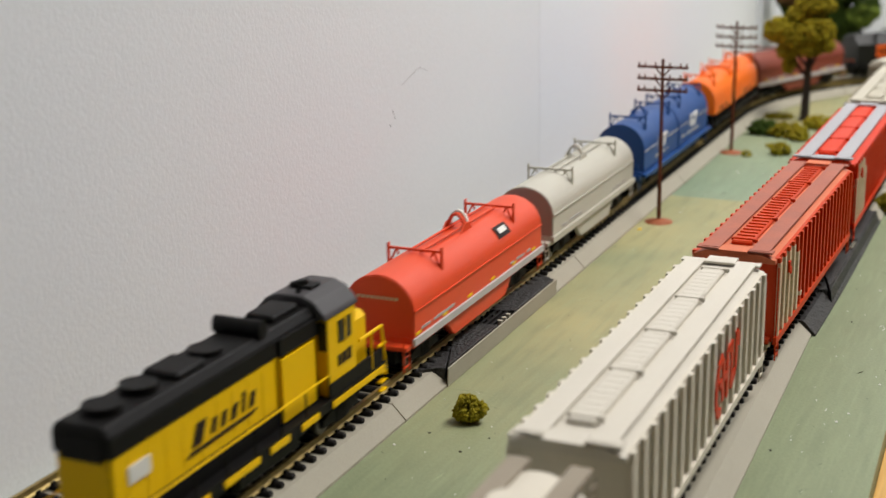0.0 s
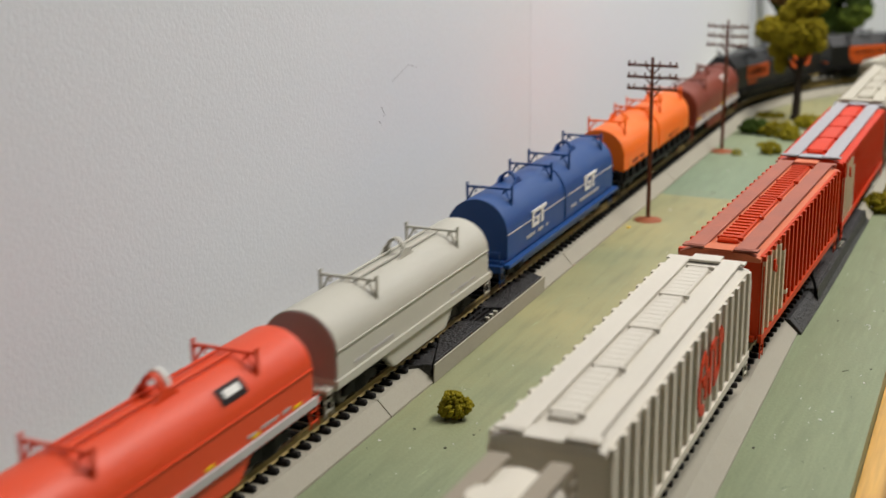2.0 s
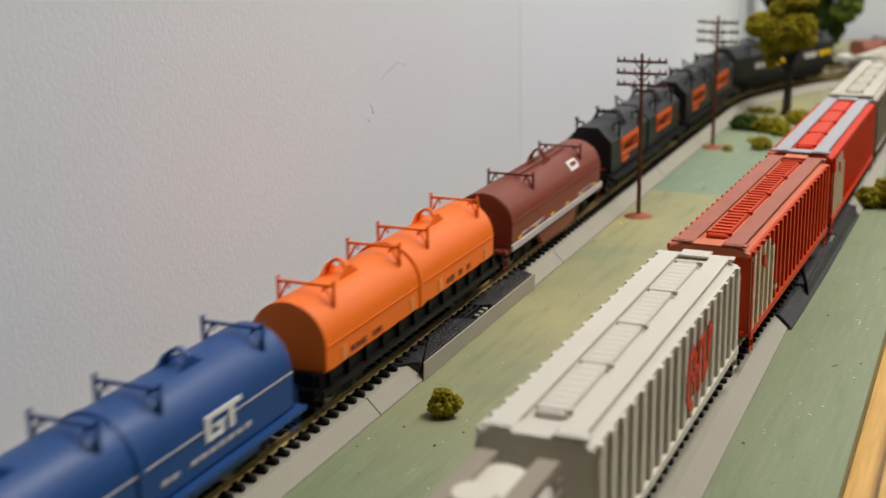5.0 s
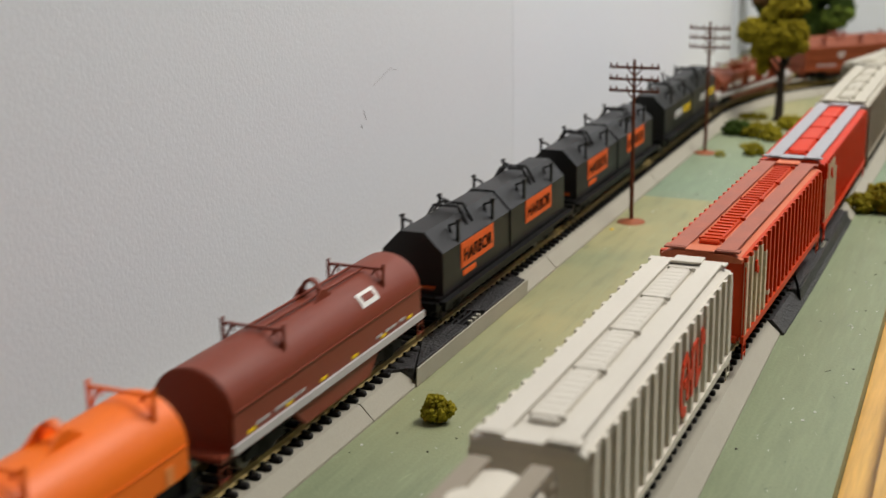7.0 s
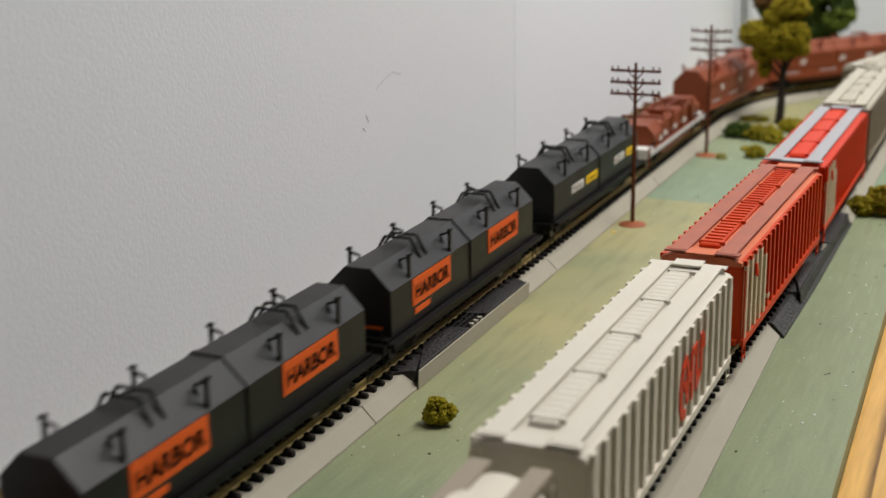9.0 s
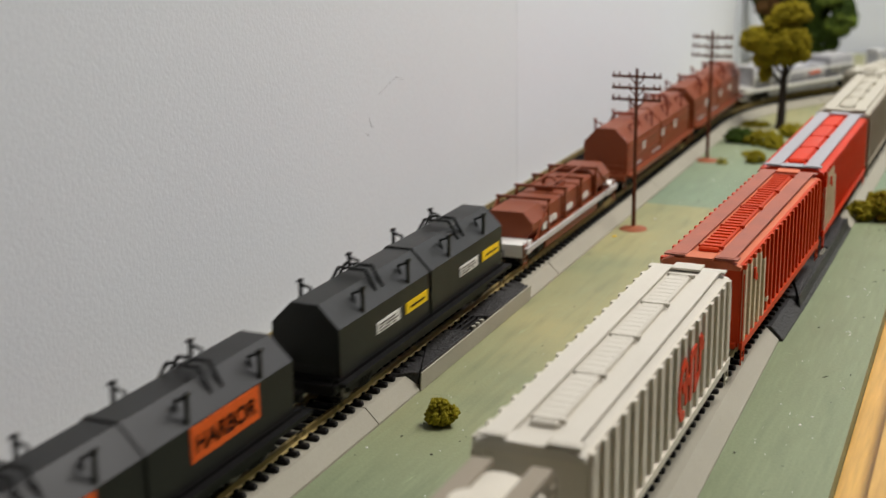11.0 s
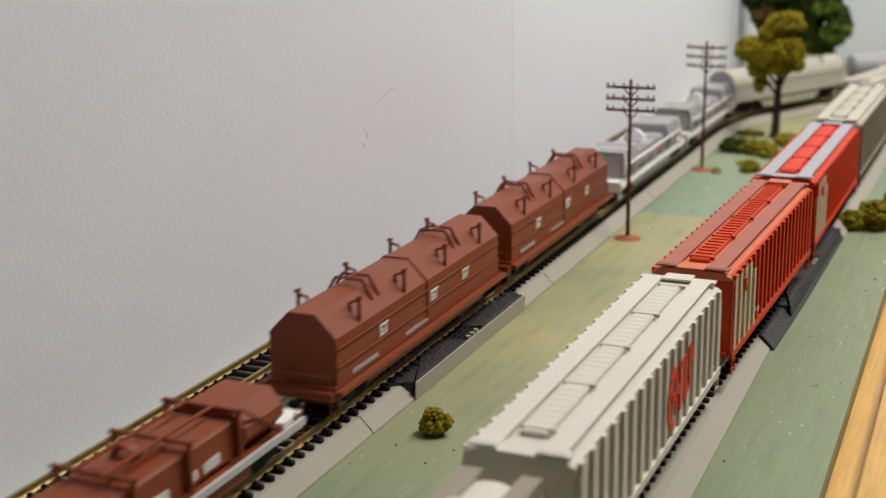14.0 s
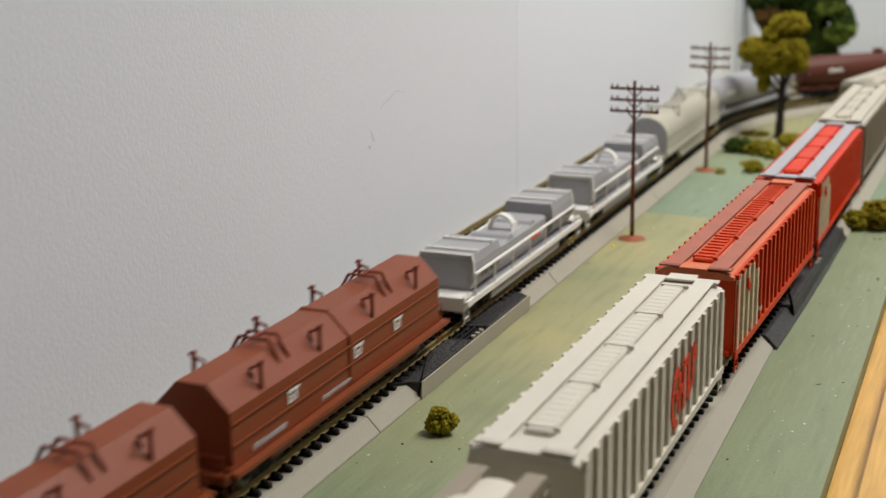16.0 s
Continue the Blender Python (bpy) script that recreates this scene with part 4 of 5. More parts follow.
bars(orange, 0.0172, -0.070, -0.040, 0.0215, 0.0028, 6, M["brown"], seed=7)
bars(orange, 0.0172, 0.030, 0.060, 0.0215, 0.0028, 6, M["brown"], seed=9)
for y in (-0.078, -0.012, 0.020, 0.078):
    strip(orange, "pale_patch", 0.0172, y, y + 0.004, 0.0200, 0.0262, M["panel_fade"], "faded pale stripe")
add(orange, 0.194, 0.8820)
add(round_single("brown_coil_wagon", "oxide brown coil wagon with a rounded hood and silver sill", M["brown"], 0.168, mark=M["white"]), 0.168, 1.0960)
for front in (1.2830, 1.4970):
    hb = two_hoods("black_coil_wagon", "black coil wagon with angular hoods and orange panels", M["black"], 0.202, M["loco_black"], rounded=False, inset=0.007)
    for y in (-0.0715, 0.0240):
        panel_sign(hb, 0.0160, y, y + 0.0445, 0.0236, 0.0364)
    for d in (-1, 1):
        part("end_panel", box(B(), -0.0045, 0.0115, d * 0.0942 - 0.0004, d * 0.0942 + 0.0004, 0.0185, 0.0202), M["panel_orange"], hb, "small orange panel on the end")
    strip(hb, "small_panel", 0.0160, -0.0690, -0.0520, 0.0192, 0.0218, M["panel_orange"], "small orange number panel")
    add(hb, 0.202, front)
dg = two_hoods("dark_coil_wagon", "dark green-black coil wagon with white and yellow panels", M["dark_green"], 0.196, M["loco_black"], rounded=False)
for y in (-0.0595, 0.0350):
    strip(dg, "sign_panel", 0.0160, y, y + 0.0235, 0.0242, 0.0294, M["white"], "white panel with small lettering")
    strip(dg, "sign_panel", 0.0160, y + 0.0300, y + 0.0540, 0.0242, 0.0294, M["amber"], "yellow panel")
    for k in range(3):
        bars(dg, 0.0164, y + 0.002, y + 0.0215, 0.0250 + 0.0014 * k, 0.0006, 9, M["steel"], 0.0002, seed=11 + k)
    bars(dg, 0.0164, y + 0.033, y + 0.051, 0.0262, 0.0010, 9, M["lettering"], 0.0002, seed=14)
add(dg, 0.196, 1.7270)
add(cradle_car("low_coil_wagon", "low red-brown coil wagon with portal frames and white end decks", M["rust"], 0.186, M["silver_band"], M["white"], 0.015, True, None), 0.186, 1.9540)
for front in (2.1660, 2.3770):
    rb = two_hoods("rust_coil_wagon", "red-brown coil wagon with two angular hoods", M["rust"], 0.197, M["rust"], rounded=False, rings=M["brown"])
    for y in (-0.0535, 0.0030, 0.0430):
        logo_two(rb, 0.0160, y, 0.0255, 0.0052, M["white"])
    bars(rb, 0.0160, -0.080, -0.055, 0.0170, 0.0022, 7, M["silver_band"], seed=13)
    bars(rb, 0.0160, -0.030, 0.000, 0.0170, 0.0018, 7, M["silver_band"], seed=14)
    for z in (0.0322, 0.0238):
        strip(rb, "hood_seam", 0.0160, -0.094, 0.094, z, z + 0.0005, M["rust"], "", 0.0008)
    add(rb, 0.197, front)
for front in (2.6020, 2.8130):
    add(cradle_car("silver_coil_wagon", "silver-grey coil wagon with handrails and white end decks", M["silver"], 0.196, M["white"], M["white"], 0.014, False, M["white"]), 0.196, front)
add(round_single("cream_coil_wagon", "cream coil wagon with a rounded hood and grey end", M["cream"], 0.200, end_paint=M["silver"], sill=M["cream"], stickers=False), 0.200, 3.0210)
add(tank("white_tank_wagon", "pale grey tank wagon with a low barrel", M["silver"], 0.205, 0.0148, False), 0.205, 3.2380)
add(tank("maroon_tank_wagon", "dark maroon tank wagon", M["maroon"], 0.210, 0.0165, True), 0.210, 3.4580)


# ---- standing hoppers on the siding ----
def hopper(name, label, y0, y1, body, roof, ribs, style):
    car = thing(name, label, "covered hopper wagon", "hopper wagons on the siding")
    length, half = y1 - y0, (y1 - y0) / 2
    hw, zt, zb = 0.0186, 0.0515, 0.0130
    car["span"], car["ribs"] = length, ribs
    trucks(car, half, half - 0.033)
    part("body", box(B(), -hw + 0.0004, hw - 0.0004, -half + 0.004, half - 0.004, zb, zt - 0.002), body, car)
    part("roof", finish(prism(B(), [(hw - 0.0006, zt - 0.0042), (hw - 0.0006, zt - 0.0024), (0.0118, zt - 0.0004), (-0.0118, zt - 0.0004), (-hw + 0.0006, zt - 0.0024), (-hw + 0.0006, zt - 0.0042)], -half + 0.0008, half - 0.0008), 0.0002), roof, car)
    rib = B()
    deep = 0.0013
    half_rib = 0.0017 if style == "white" else 0.0014
    box(rib, -0.0011, deep, -half_rib, half_rib, zb + 0.001, zt - 0.0021)
    me = mesh_of("side_rib", rib, body)
    for k in range(ribs):
        y = -half + 0.006 + k * (length - 0.012) / (ribs - 1)
        for sx in (-1, 1):
            ob = new("side_rib", me)
            ob.parent = car
            ob.matrix_basis = pose(sx * (hw - 0.0004), y, 0, 0, 0, 0 if sx > 0 else 180)
    for sx in (-1, 1):
        part("side_sill", box(B(), sx * (hw + 0.0004) - 0.0008, sx * (hw + 0.0004) + 0.0008, -half + 0.002, half - 0.002, zb - 0.0022, zb + 0.0010), body, car)
    # discharge bays
    for k in range(3):
        y = (k - 1) * length * 0.25
        bm = B()
        sideprism(bm, [(y - 0.019, zb), (y - 0.006, 0.0045), (y + 0.006, 0.0045), (y + 0.019, zb)], -0.0135, 0.0135)
        part("discharge_bay", bm, body, car)
    for d in (-1, 1):
        y = d * (half - 0.0045)
        bm = B()
        box(bm, -hw + 0.002, hw - 0.002, min(y, y + d * 0.004), max(y, y + d * 0.004), 0.0112, 0.0135)
        for sx in (-1, 1):
            box(bm, sx * (hw - 0.002) - 0.0008, sx * (hw - 0.002) + 0.0008, y - 0.0008, y + 0.0008 + 0, 0.0112, zt - 0.004)
        part("end_frame", bm, body, car)
        for sx in (-1, 1):
            ladder(car, sx * (hw + 0.0006), d * (half - 0.006), 0.0030, zt - 0.006, body)
        # roof walk tongue at the end
        part("end_walk", box(B(), -0.0062, 0.0062, min(d * (half - 0.006), d * (half + 0.003)), max(d * (half - 0.006), d * (half + 0.003)), zt + 0.0006, zt + 0.0014), roof if style != "red" else M["hop_silver"], car)
    # running boards beside the hatches
    walk_mat = {"red": M["hop_silver"], "brown": M["hop_brownroof"]}.get(style, roof)
    for sx in (-1, 1):
        bm = box(B(), min(sx * 0.0068, sx * 0.0148), max(sx * 0.0068, sx * 0.0148), -half + 0.002, half - 0.002, zt + 0.0004, zt + 0.0012)
        part("running_board", bm, walk_mat, car)
    for d in (-1, 1):
        y = d * (half - 0.003)
        part("cross_walk", box(B(), -0.0166, 0.0166, y - 0.0024, y + 0.0024, zt + 0.0002, zt + 0.0010), walk_mat, car)
    # trough hatch: coaming, ribbed lid segments, latches
    hl = length * 0.86
    hatch_mat = {"brown": M["hop_red"], "red": M["hop_orange"]}.get(style, roof)
    bm = finish(box(B(), -0.0046, 0.0046, -hl / 2, hl / 2, zt - 0.001, zt + 0.0016), 0.0007)
    hatch = part("trough_hatch", bm, hatch_mat, car)
    n = 30 if style == "brown" else 34
    rb = mesh_of("lid_rib", finish(box(B(), -0.0040, 0.0040, -0.0009, 0.0009, 0, 0.0007 if style == "brown" else 0.0002), 0.00008), hatch_mat)
    for k in range(n):
        y = -hl / 2 + 0.004 + k * (hl - 0.008) / (n - 1)
        if style == "red":
            continue
        ob = new("lid_rib", rb)
        ob.parent = hatch
        ob.matrix_basis = pose(0, y, zt + 0.0015)
    for k in range(5):
        y = -hl / 2 + 0.003 + k * (hl - 0.006) / 4
        bm = B()
        box(bm, -0.0052, 0.0056, y - 0.0003, y + 0.0003, zt + 0.0008, zt + 0.0020)
        rod(bm, (0.0058, y, zt + 0.0004), (0.0058, y, zt + 0.0022), 0.0009, 6)
        part("hatch_latch", bm, hatch_mat, car)
    return car


def flank_patch(car, hw, pts, mat, name, label):
    """A painted field with an outline of (y, z) points, wrapped over both flanks."""
    for sx in (-1, 1):
        bm = B()
        sideprism(bm, pts, sx * (hw - 0.0006), sx * (hw - 0.0001))
        part(name, bm, mat, car, label)
    length, ribs = car["span"], car["ribs"]
    for k in range(ribs):
        y = -length / 2 + 0.006 + k * (length - 0.012) / (ribs - 1)
        zs = []
        for (ya, za), (yb, zb) in zip(pts, pts[1:] + pts[:1]):
            if (ya - y) * (yb - y) < 0:
                zs.append(za + (zb - za) * (y - ya) / (yb - ya))
        if len(zs) >= 2:
            for sx in (-1, 1):
                part("painted_rib", box(B(), sx * (hw - 0.0004) - 0.0011, sx * (hw - 0.0004) + 0.00155, y - 0.00155, y + 0.00155, min(zs), max(zs)), mat, car)


def set_on_siding(car, y0, y1):
    c = (y0 + y1) / 2
    a, b = siding(y0 + 0.033), siding(y1 - 0.033)
    x, y, _ = siding(c)
    car.matrix_basis = pose((a[0] + b[0]) / 2 if c < 1 else x, y, RAIL, 0, 0, math.degrees(math.atan2(a[0] - b[0], b[1] - a[1])))


HOPPERS = [(0.1473, 0.3498), (0.3661, 0.5662), (0.5803, 0.7812), (0.7960, 0.9960), (1.0100, 1.2100)]
h1 = hopper("white_hopper", "off-white ribbed covered hopper with a red emblem", *HOPPERS[0], M["hop_white"], M["hop_roof"], 18, "white")


def stroke(car, x, p, q, w, mat, label=""):
    """A straight painted stroke between two (y, z) points on both flanks."""
    d = Vector((q[0] - p[0], q[1] - p[1])).normalized() * (w / 2)
    pts = [(p[0] - d.y, p[1] + d.x), (q[0] - d.y, q[1] + d.x), (q[0] + d.y, q[1] - d.x), (p[0] + d.y, p[1] - d.x)]
    for sx in (-1, 1):
        part("emblem_stroke", sideprism(B(), pts, sx * (x - 0.0003), sx * (x + 0.0002)), mat, car, label)


ARC = [(0.0165, 0.0405), (0.0105, 0.0375), (0.0075, 0.0315), (0.0078, 0.0245), (0.0110, 0.0195), (0.0160, 0.0190)]
for p, q in list(zip(ARC, ARC[1:])) + [((0.0180, 0.0225), (0.0180, 0.0385)), ((0.0250, 0.0215), (0.0250, 0.0400)), ((0.0320, 0.0225), (0.0320, 0.0415)), ((0.0395, 0.0270), (0.0395, 0.0430)),
                                      ((0.0125, 0.0300), (0.0250, 0.0312)), ((0.0250, 0.0395), (0.0330, 0.0402)), ((0.0320, 0.0235), (0.0400, 0.0285)), ((0.0395, 0.0425), (0.0440, 0.0395)), ((0.0440, 0.0395), (0.0430, 0.0360))]:
    stroke(h1, 0.0198, p, q, 0.0034, M["hop_orange"], "red emblem stroke")
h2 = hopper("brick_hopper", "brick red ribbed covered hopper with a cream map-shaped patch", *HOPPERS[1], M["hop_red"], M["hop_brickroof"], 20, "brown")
flank_patch(h2, 0.0186, [(-0.095, 0.0140), (-0.046, 0.0140), (-0.044, 0.020), (-0.052, 0.026), (-0.055, 0.033), (-0.050, 0.038), (-0.060, 0.0475), (-0.094, 0.0475), (-0.096, 0.036), (-0.092, 0.029), (-0.095, 0.021)], M["hop_cream"], "map_patch", "cream patch with a ragged outline")
h3 = hopper("red_hopper", "bright red covered hopper with pale running boards and a cream patch", *HOPPERS[2], M["hop_orange"], M["hop_orange"], 22, "red")
flank_patch(h3, 0.0186, [(-0.096, 0.0140), (-0.058, 0.0140), (-0.052, 0.022), (-0.057, 0.030), (-0.051, 0.036), (-0.060, 0.042), (-0.062, 0.0475), (-0.090, 0.0475), (-0.097, 0.036), (-0.093, 0.029), (-0.096, 0.021)], M["hop_cream"], "map_patch", "cream patch with a ragged outline")
for h, y in ((h2, -0.078), (h3, -0.080)):
    for sx in (-1, 1):
        for k, (z0, z1) in enumerate(((0.0385, 0.0435), (0.0370, 0.0400))):
            part("emblem_stroke", box(B(), sx * 0.0198 - 0.0005, sx * 0.0198 + 0.0005, y + 0.003 * k, y + 0.003 * k + 0.0022, z0, z1), M["hop_orange"], h, "small red emblem stroke")
# Sides take the shaded beige, roofs the lit one.
h4 = hopper("beige_hopper", "beige covered hopper, flank shade and roof light put into its colours", *HOPPERS[3], M["hop_tan"], M["hop_lit_beige_roof"], 18, "tan")
h5 = hopper("beige_hopper", "beige covered hopper, flank shade and roof light put into its colours", *HOPPERS[4], M["hop_tan"], M["hop_lit_beige_roof"], 18, "tan")
for h, (a, b) in zip((h1, h2, h3, h4, h5), HOPPERS):
    set_on_siding(h, a, b)


def round_hopper(y0, y1):
    car = thing("round_hopper", "pale grey covered hopper with curved sides and a tan roof walk", "covered hopper wagon", "hopper wagons on the siding")
    half = (y1 - y0) / 2
    trucks(car, half, half - 0.030)
    part("body", prism(B(), [(0.0172, 0.014)] + [(0.0172 * math.cos(a * math.pi / 18), 0.034 + 0.0172 * math.sin(a * math.pi / 18)) for a in range(19)] + [(-0.0172, 0.014)], -half + 0.002, half - 0.006), M["hop_white"], car, smooth=True)
    part("roof_walk", box(B(), 0.0060, 0.0125, -half, half + 0.001, 0.0498, 0.0512), M["hop_tan"], car)
    part("roof_walk", box(B(), -0.0125, -0.0060, -half, half + 0.001, 0.0498, 0.0512), M["hop_tan"], car)
    part("end_platform", box(B(), -0.0150, 0.0150, half - 0.012, half, 0.0105, 0.0135), M["hop_tan"], car)
    for k in range(4):
        y = -half + 0.02 + k * (2 * half - 0.05) / 3
        part("round_hatch", rod(B(), (0, y, 0.0505), (0, y, 0.0540), 0.0062, 18), M["hop_white"], car)
    ladder(car, 0.0140, half - 0.004, 0.010, 0.050, M["hop_tan"])
    return car


near = round_hopper(-0.062, 0.133)
set_on_siding(near, -0.062, 0.133)


# ---- scenery ----
def telephone_pole(x, y, lean):
    p = thing("telephone_pole", "brown plastic telephone pole with three crossarms", "telephone pole", "telephone poles")
    bm = B()
    n, h = 8, 0.109
    a = [bm.verts.new((0.0015 * math.cos(k * math.pi / 4), 0.0015 * math.sin(k * math.pi / 4), 0.0012)) for k in range(n)]
    b = [bm.verts.new((0.0010 * math.cos(k * math.pi / 4), 0.0010 * math.sin(k * math.pi / 4), h)) for k in range(n)]
    bm.faces.new(b)
    for i in range(n):
        bm.faces.new((a[i], a[(i + 1) % n], b[(i + 1) % n], b[i]))
    part("post", bm, M["pole"], p)
    base = B()
    ring = []
    for z, r in ((0.0, 0.0094), (0.0006, 0.0091), (0.0014, 0.004), (0.0024, 0.0018)):
        ring.append([base.verts.new((r * math.cos(k * math.pi / 10), r * math.sin(k * math.pi / 10), z)) for k in range(20)])
    for q, w in zip(ring, ring[1:]):
        for i in range(20):
            base.faces.new((q[i], q[(i + 1) % 20], w[(i + 1) % 20], w[i]))
    base.faces.new(ring[-1])
    part("base", base, M["pole_base"], p, "round brown base disc", smooth=True)
    for z in (0.1037, 0.0960, 0.0884):
        bm = box(B(), -0.0167, 0.0167, -0.0008, 0.0008, z - 0.0008, z + 0.0008)
        arm = part("crossarm", bm, M["pole"], p)
        for sx in (-1, 1):
            bm = rod(B(), (sx * 0.0055, 0.0010, z), (sx * 0.0008, 0.0010, z - 0.0055), 0.0005, 5)
            part("brace", bm, M["pole"], arm)
            for d in (0.0158, 0.0118, 0.0048):
                bm = rod(B(), (sx * d, 0, z), (sx * d, 0, z + 0.0028), 0.0006, 6)
                part("insulator", bm, M["pole"], arm)
    p.matrix_basis = pose(x, y, 0, 0, lean, 0)
    return p


telephone_pole(-0.1124, 0.6505, 0.0)
telephone_pole(-0.1196, 0.8987, 0.4)


def clumps(bm, centre, radii, n, size, rnd, flat=0.85):
    """Many small rough clumps scattered through a rounded volume."""
    for _ in range(n):
        while True:
            v = Vector((rnd.uniform(-1, 1), rnd.uniform(-1, 1), rnd.uniform(-1, 1)))
            if 0.2 < v.length < 1.0:
                break
        v = v.normalized() * (0.5 + 0.5 * v.length)
        c = Vector(centre) + Vector((v.x * radii[0], v.y * radii[1], v.z * radii[2]))
        s = size * rnd.uniform(0.6, 1.3)
        m = Matrix.Translation(c) @ Euler((rnd.uniform(0, 6), rnd.uniform(0, 6), rnd.uniform(0, 6))).to_matrix().to_4x4() @ Matrix.Diagonal((s, s * rnd.uniform(0.7, 1.1), s * flat, 1))
        got = bmesh.ops.create_icosphere(bm, subdivisions=1, radius=1.0, matrix=m)
        for q in got["verts"]:
            q.co += Vector((rnd.uniform(-1, 1), rnd.uniform(-1, 1), rnd.uniform(-1, 1))) * s * 0.28
    return bm


def crown_mesh(lobes, n, size, seed):
    rnd = random.Random(seed)
    bm = B()
    for c, r in lobes:
        share = (r[0] * r[1] * r[2]) ** (2 / 3)
        whole = sum((q[0] * q[1] * q[2]) ** (2 / 3) for _, q in lobes)
        sub = B()
        clumps(sub, c, r, max(12, int(n * share / whole)), size, rnd)
        me = bpy.data.meshes.new("lobe")
        sub.to_mesh(me)
        sub.free()
        bm.from_mesh(me)
        bpy.data.meshes.remove(me)
    return bm


def tree(name, label, x, y, trunk, limbs, crowns):
    t = thing(name, label, "tree", "model trees")
    bm = B()
    n = 10
    rings = []
    for k, (dx, dy, z, r) in enumerate(trunk):
        rings.append([bm.verts.new((dx + r * math.cos(i * 2 * math.pi / n) * (1 + 0.15 * math.sin(3 * i + k)), dy + r * math.sin(i * 2 * math.pi / n), z)) for i in range(n)])
    for a, b in zip(rings, rings[1:]):
        for i in range(n):
            bm.faces.new((a[i], a[(i + 1) % n], b[(i + 1) % n], b[i]))
    bm.faces.new(rings[-1])
    part("trunk", bm, M["bark"], t, smooth=True)
    for p, q, r in limbs:
        part("limb", rod(B(), p, q, r, 6), M["bark"], t)
    for mat, lobes, count, size, seed in crowns:
        part("crown", crown_mesh(lobes, count, size, seed), mat, t)
    t.matrix_basis = pose(x, y, 0)
    return t


tree("olive_tree", "model tree with olive foam foliage and a dark trunk", -0.0900, 1.074,
     [(0, 0, 0, 0.0056), (0, 0, 0.004, 0.0042), (0.0005, 0, 0.02, 0.0035), (0.0012, 0, 0.045, 0.0032), (0.0022, 0, 0.062, 0.0026), (0.002, 0, 0.080, 0.0016), (0.003, 0.002, 0.104, 0.0010)],
     [((0.001, 0, 0.040), (-0.014, 0.002, 0.058), 0.0015), ((0.0015, 0, 0.046), (0.012, -0.004, 0.070), 0.0015), ((0.001, 0, 0.050), (-0.022, -0.006, 0.080), 0.0014), ((0.002, 0, 0.060), (0.014, 0.004, 0.084), 0.0012)],
     [(M["leaf_olive"], [((-0.026, 0, 0.084), (0.015, 0.016, 0.012)), ((0.006, 0, 0.083), (0.018, 0.018, 0.014)), ((-0.010, 0, 0.079), (0.016, 0.018, 0.013)), ((0.001, 0, 0.069), (0.014, 0.014, 0.008)), ((-0.018, 0, 0.067), (0.010, 0.012, 0.010)),
                         ((-0.016, 0, 0.053), (0.006, 0.007, 0.009)), ((0.005, 0.004, 0.108), (0.018, 0.016, 0.011)), ((-0.008, 0.004, 0.099), (0.012, 0.013, 0.008)), ((0.017, 0.0, 0.071), (0.007, 0.008, 0.006))], 2600, 0.0023, 5)])
tree("dark_green_tree", "bushy model tree with dark green foam foliage", -0.140, 1.545,
     [(0, 0, 0, 0.006), (0, 0, 0.02, 0.004), (0, 0, 0.09, 0.003)],
     [((0, 0, 0.03), (-0.03, 0, 0.07), 0.002), ((0, 0, 0.03), (0.03, 0, 0.06), 0.002)],
     [(M["leaf_dark"], [((-0.045, 0, 0.105), (0.035, 0.03, 0.035)), ((0.015, 0, 0.115), (0.036, 0.03, 0.04)), ((0.030, -0.005, 0.066), (0.028, 0.025, 0.028)), ((0.012, 0, 0.035), (0.024, 0.022, 0.026)), ((-0.02, 0.01, 0.07), (0.045, 0.03, 0.05))], 1500, 0.0056, 8),
      (M["leaf_mid"], [((0.042, -0.024, 0.058), (0.018, 0.012, 0.014)), ((-0.018, -0.026, 0.112), (0.018, 0.012, 0.012)), ((0.030, -0.026, 0.088), (0.016, 0.010, 0.010))], 130, 0.0044, 17),
      (M["leaf_rust"], [((-0.044, -0.026, 0.076), (0.020, 0.010, 0.009))], 110, 0.0038, 9)])


def bush(x, y, lobes, n, size, seed, mat, label):
    b = solid("bush", crown_mesh(lobes, n, size, seed), mat, label, "bush")
    b["group"] = "foam bushes"
    b.matrix_basis = pose(x, y, 0)
    return b


bush(-0.0939, 0.2900, [((-0.001, 0, 0.0046), (0.0066, 0.0062, 0.0040)), ((-0.0012, 0, 0.0088), (0.0042, 0.0040, 0.0030)), ((0.0040, 0.0008, 0.0064), (0.0032, 0.0032, 0.0028))], 420, 0.0011, 3, M["leaf_moss"], "small round olive foam bush on the green table")
bush(0.0380, 0.730, [((-0.012, 0, 0.006), (0.010, 0.009, 0.007)), ((0.004, 0.006, 0.010), (0.010, 0.012, 0.010)), ((0.014, 0.03, 0.014), (0.009, 0.016, 0.013)), ((-0.001, 0.022, 0.008), (0.010, 0.012, 0.008))], 1500, 0.0016, 4, M["leaf_moss"], "large olive foam bush beside the siding")
bush(-0.112, 0.990, [((0, 0, 0.006), (0.013, 0.009, 0.007))], 160, 0.0022, 6, M["leaf_dark"], "dark green foam bush under the trees")
bush(-0.088, 0.985, [((0, 0, 0.005), (0.017, 0.010, 0.007)), ((0.012, -0.012, 0.004), (0.008, 0.008, 0.006))], 240, 0.0022, 7, M["leaf_moss"], "spreading olive foam bush under the tree")
bush(-0.070, 1.035, [((0, 0, 0.005), (0.014, 0.010, 0.006))], 150, 0.0022, 12, M["leaf_moss"], "olive foam bush at the foot of the tree")
bush(-0.1046, 0.889, [((0, 0, 0.002), (0.004, 0.003, 0.0022))], 40, 0.0011, 13, M["leaf_moss"], "tiny olive foam tuft")
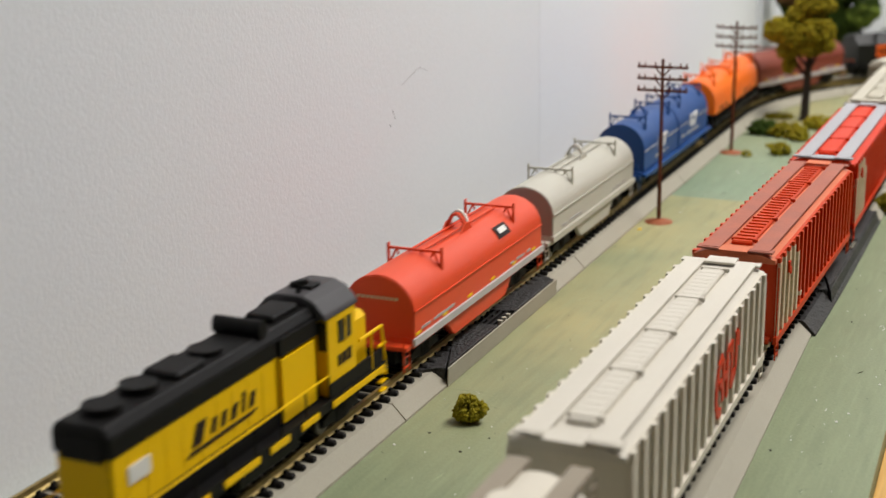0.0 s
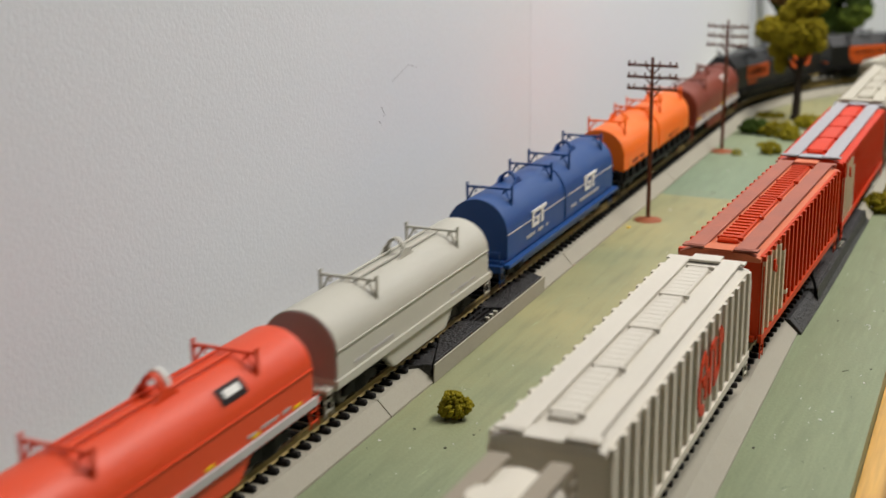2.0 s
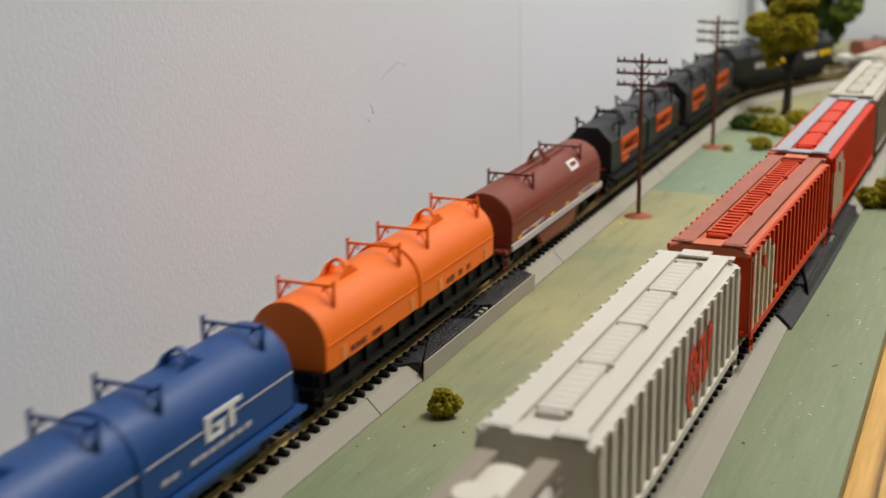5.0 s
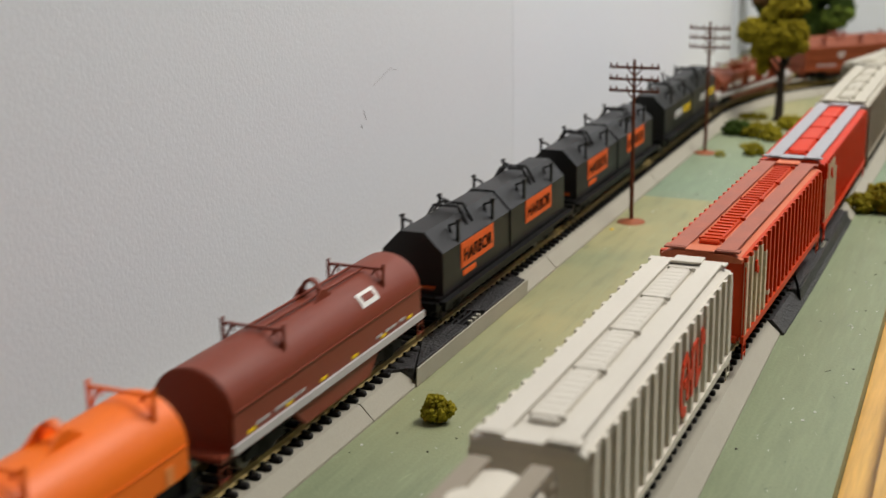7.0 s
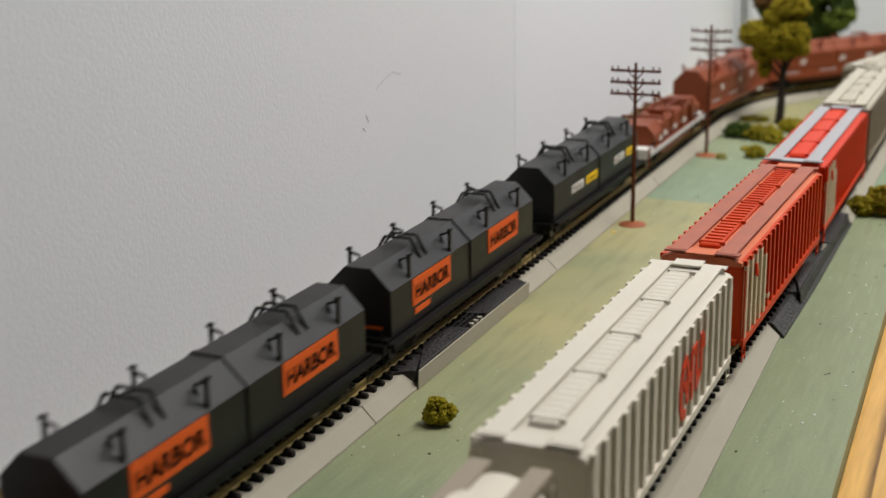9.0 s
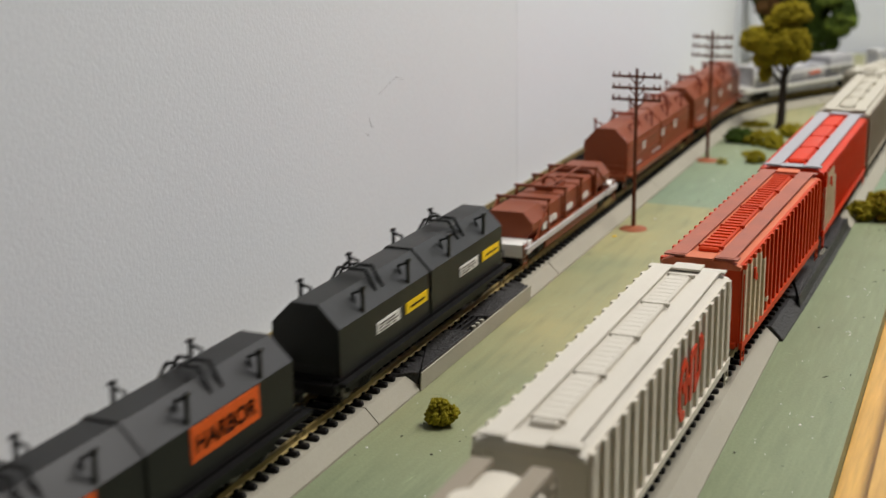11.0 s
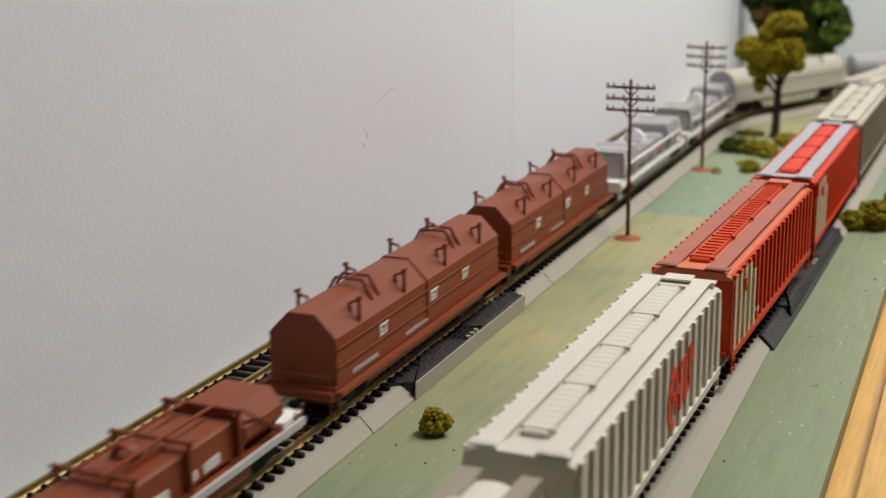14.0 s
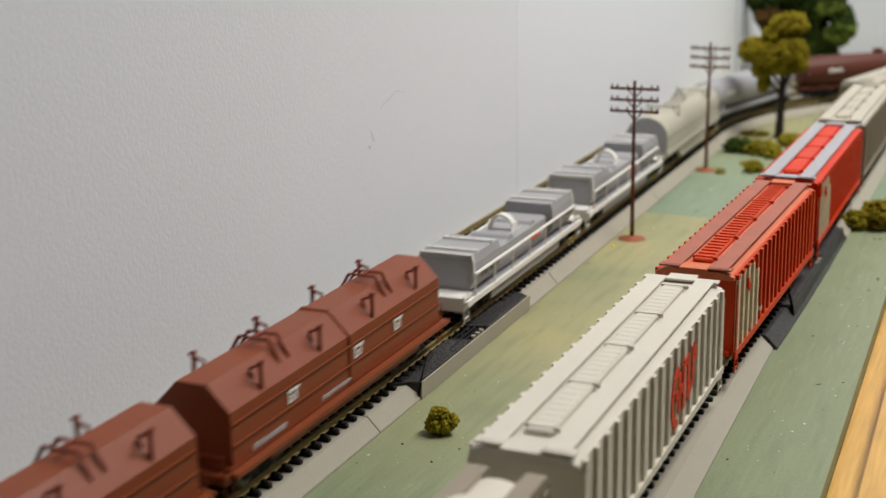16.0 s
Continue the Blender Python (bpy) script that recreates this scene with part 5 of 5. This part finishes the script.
bush(-0.080, 0.905, [((0, 0, 0.004), (0.008, 0.008, 0.005))], 120, 0.0017, 14, M["leaf_moss"], "low olive foam bush beside the siding")
bush(-0.094, 0.935, [((0, 0, 0.0012), (0.003, 0.006, 0.0012))], 40, 0.0010, 15, M["leaf_moss"], "loose scatter of olive foam")
bush(-0.115, 1.080, [((0, 0, 0.002), (0.014, 0.010, 0.0024))], 90, 0.0016, 16, M["leaf_moss"], "low mossy foam scatter")


def crumbs():
    """Paint chips and dust on the table."""
    rnd = random.Random(21)
    for mat, n, nm, lab in ((M["white"], 150, "paint_fleck", "scattered white paint flecks and dust"), (M["lettering"], 70, "dirt_speck", "scattered dark specks")):
        bm = B()
        for _ in range(n):
            x = rnd.choice((rnd.uniform(-0.115, -0.03), rnd.uniform(0.028, 0.064)))
            y = rnd.uniform(0.15, 1.0)
            s = rnd.uniform(0.00018, 0.0004) if rnd.random() < 0.8 else rnd.uniform(0.0005, 0.0009)
            bmesh.ops.create_icosphere(bm, subdivisions=1, radius=s, matrix=Matrix.Translation((x, y, 0.0002)) @ Matrix.Diagonal((1, rnd.uniform(0.6, 1.5), 0.4, 1)))
        solid(nm, bm, mat, lab, "debris", "stuff")


crumbs()
solid("paint_chip", box(B(), -0.1195, -0.1175, 0.6250, 0.6275, 0.0, 0.0006), M["amber"], "small yellow paint chip on the table", "debris")
for p, q in (((-0.2249, 0.4955, 0.1085), (-0.2249, 0.5190, 0.1160)), ((-0.2249, 0.5190, 0.1160), (-0.2249, 0.5300, 0.1130)), ((-0.2249, 0.4830, 0.0960), (-0.2249, 0.4860, 0.0905)), ((-0.2249, 0.4790, 0.0885), (-0.2249, 0.4815, 0.0860))):
    scuff = solid("trim_scuff", rod(B(), p, q, 0.00013, 4), M["scuff"], "faint grey scuff mark on the white wall", "scuff", "structure")


rnd = random.Random(33)
for k in range(5):
    x, y, a = rnd.uniform(0.034, 0.062), rnd.uniform(0.24, 0.62), rnd.uniform(-0.6, 0.9)
    q = rnd.uniform(0.002, 0.004)
    solid("fibre", rod(B(), (x, y, 0.0002), (x + q * math.sin(a), y + q * math.cos(a), 0.0004), 0.00014, 4), M["bark"] if k % 2 else M["white"], "tiny loose fibre on the green table", "debris")


# ---- the train's run ----
def run(t):
    """How far the train has come by t seconds."""
    u = t / 16
    return ((((1.5182 * u - 4.2947) * u + 4.3497) * u - 2.0486) * u - 1.7353) * u


def motions():
    for car, length, front in train:
        rows = []
        for k in range(65):
            t = k * 0.25
            mid = front + run(t) + length / 2
            ax, ay, _ = along(mid - length / 2 + 0.030)
            bx, by, _ = along(mid + length / 2 - 0.030)
            turn = math.degrees(math.atan2(-(bx - ax), by - ay))
            rows.append((t, pose((ax + bx) / 2, (ay + by) / 2, RAIL, 0, 0, turn)))
        walk(car, rows)


motions()
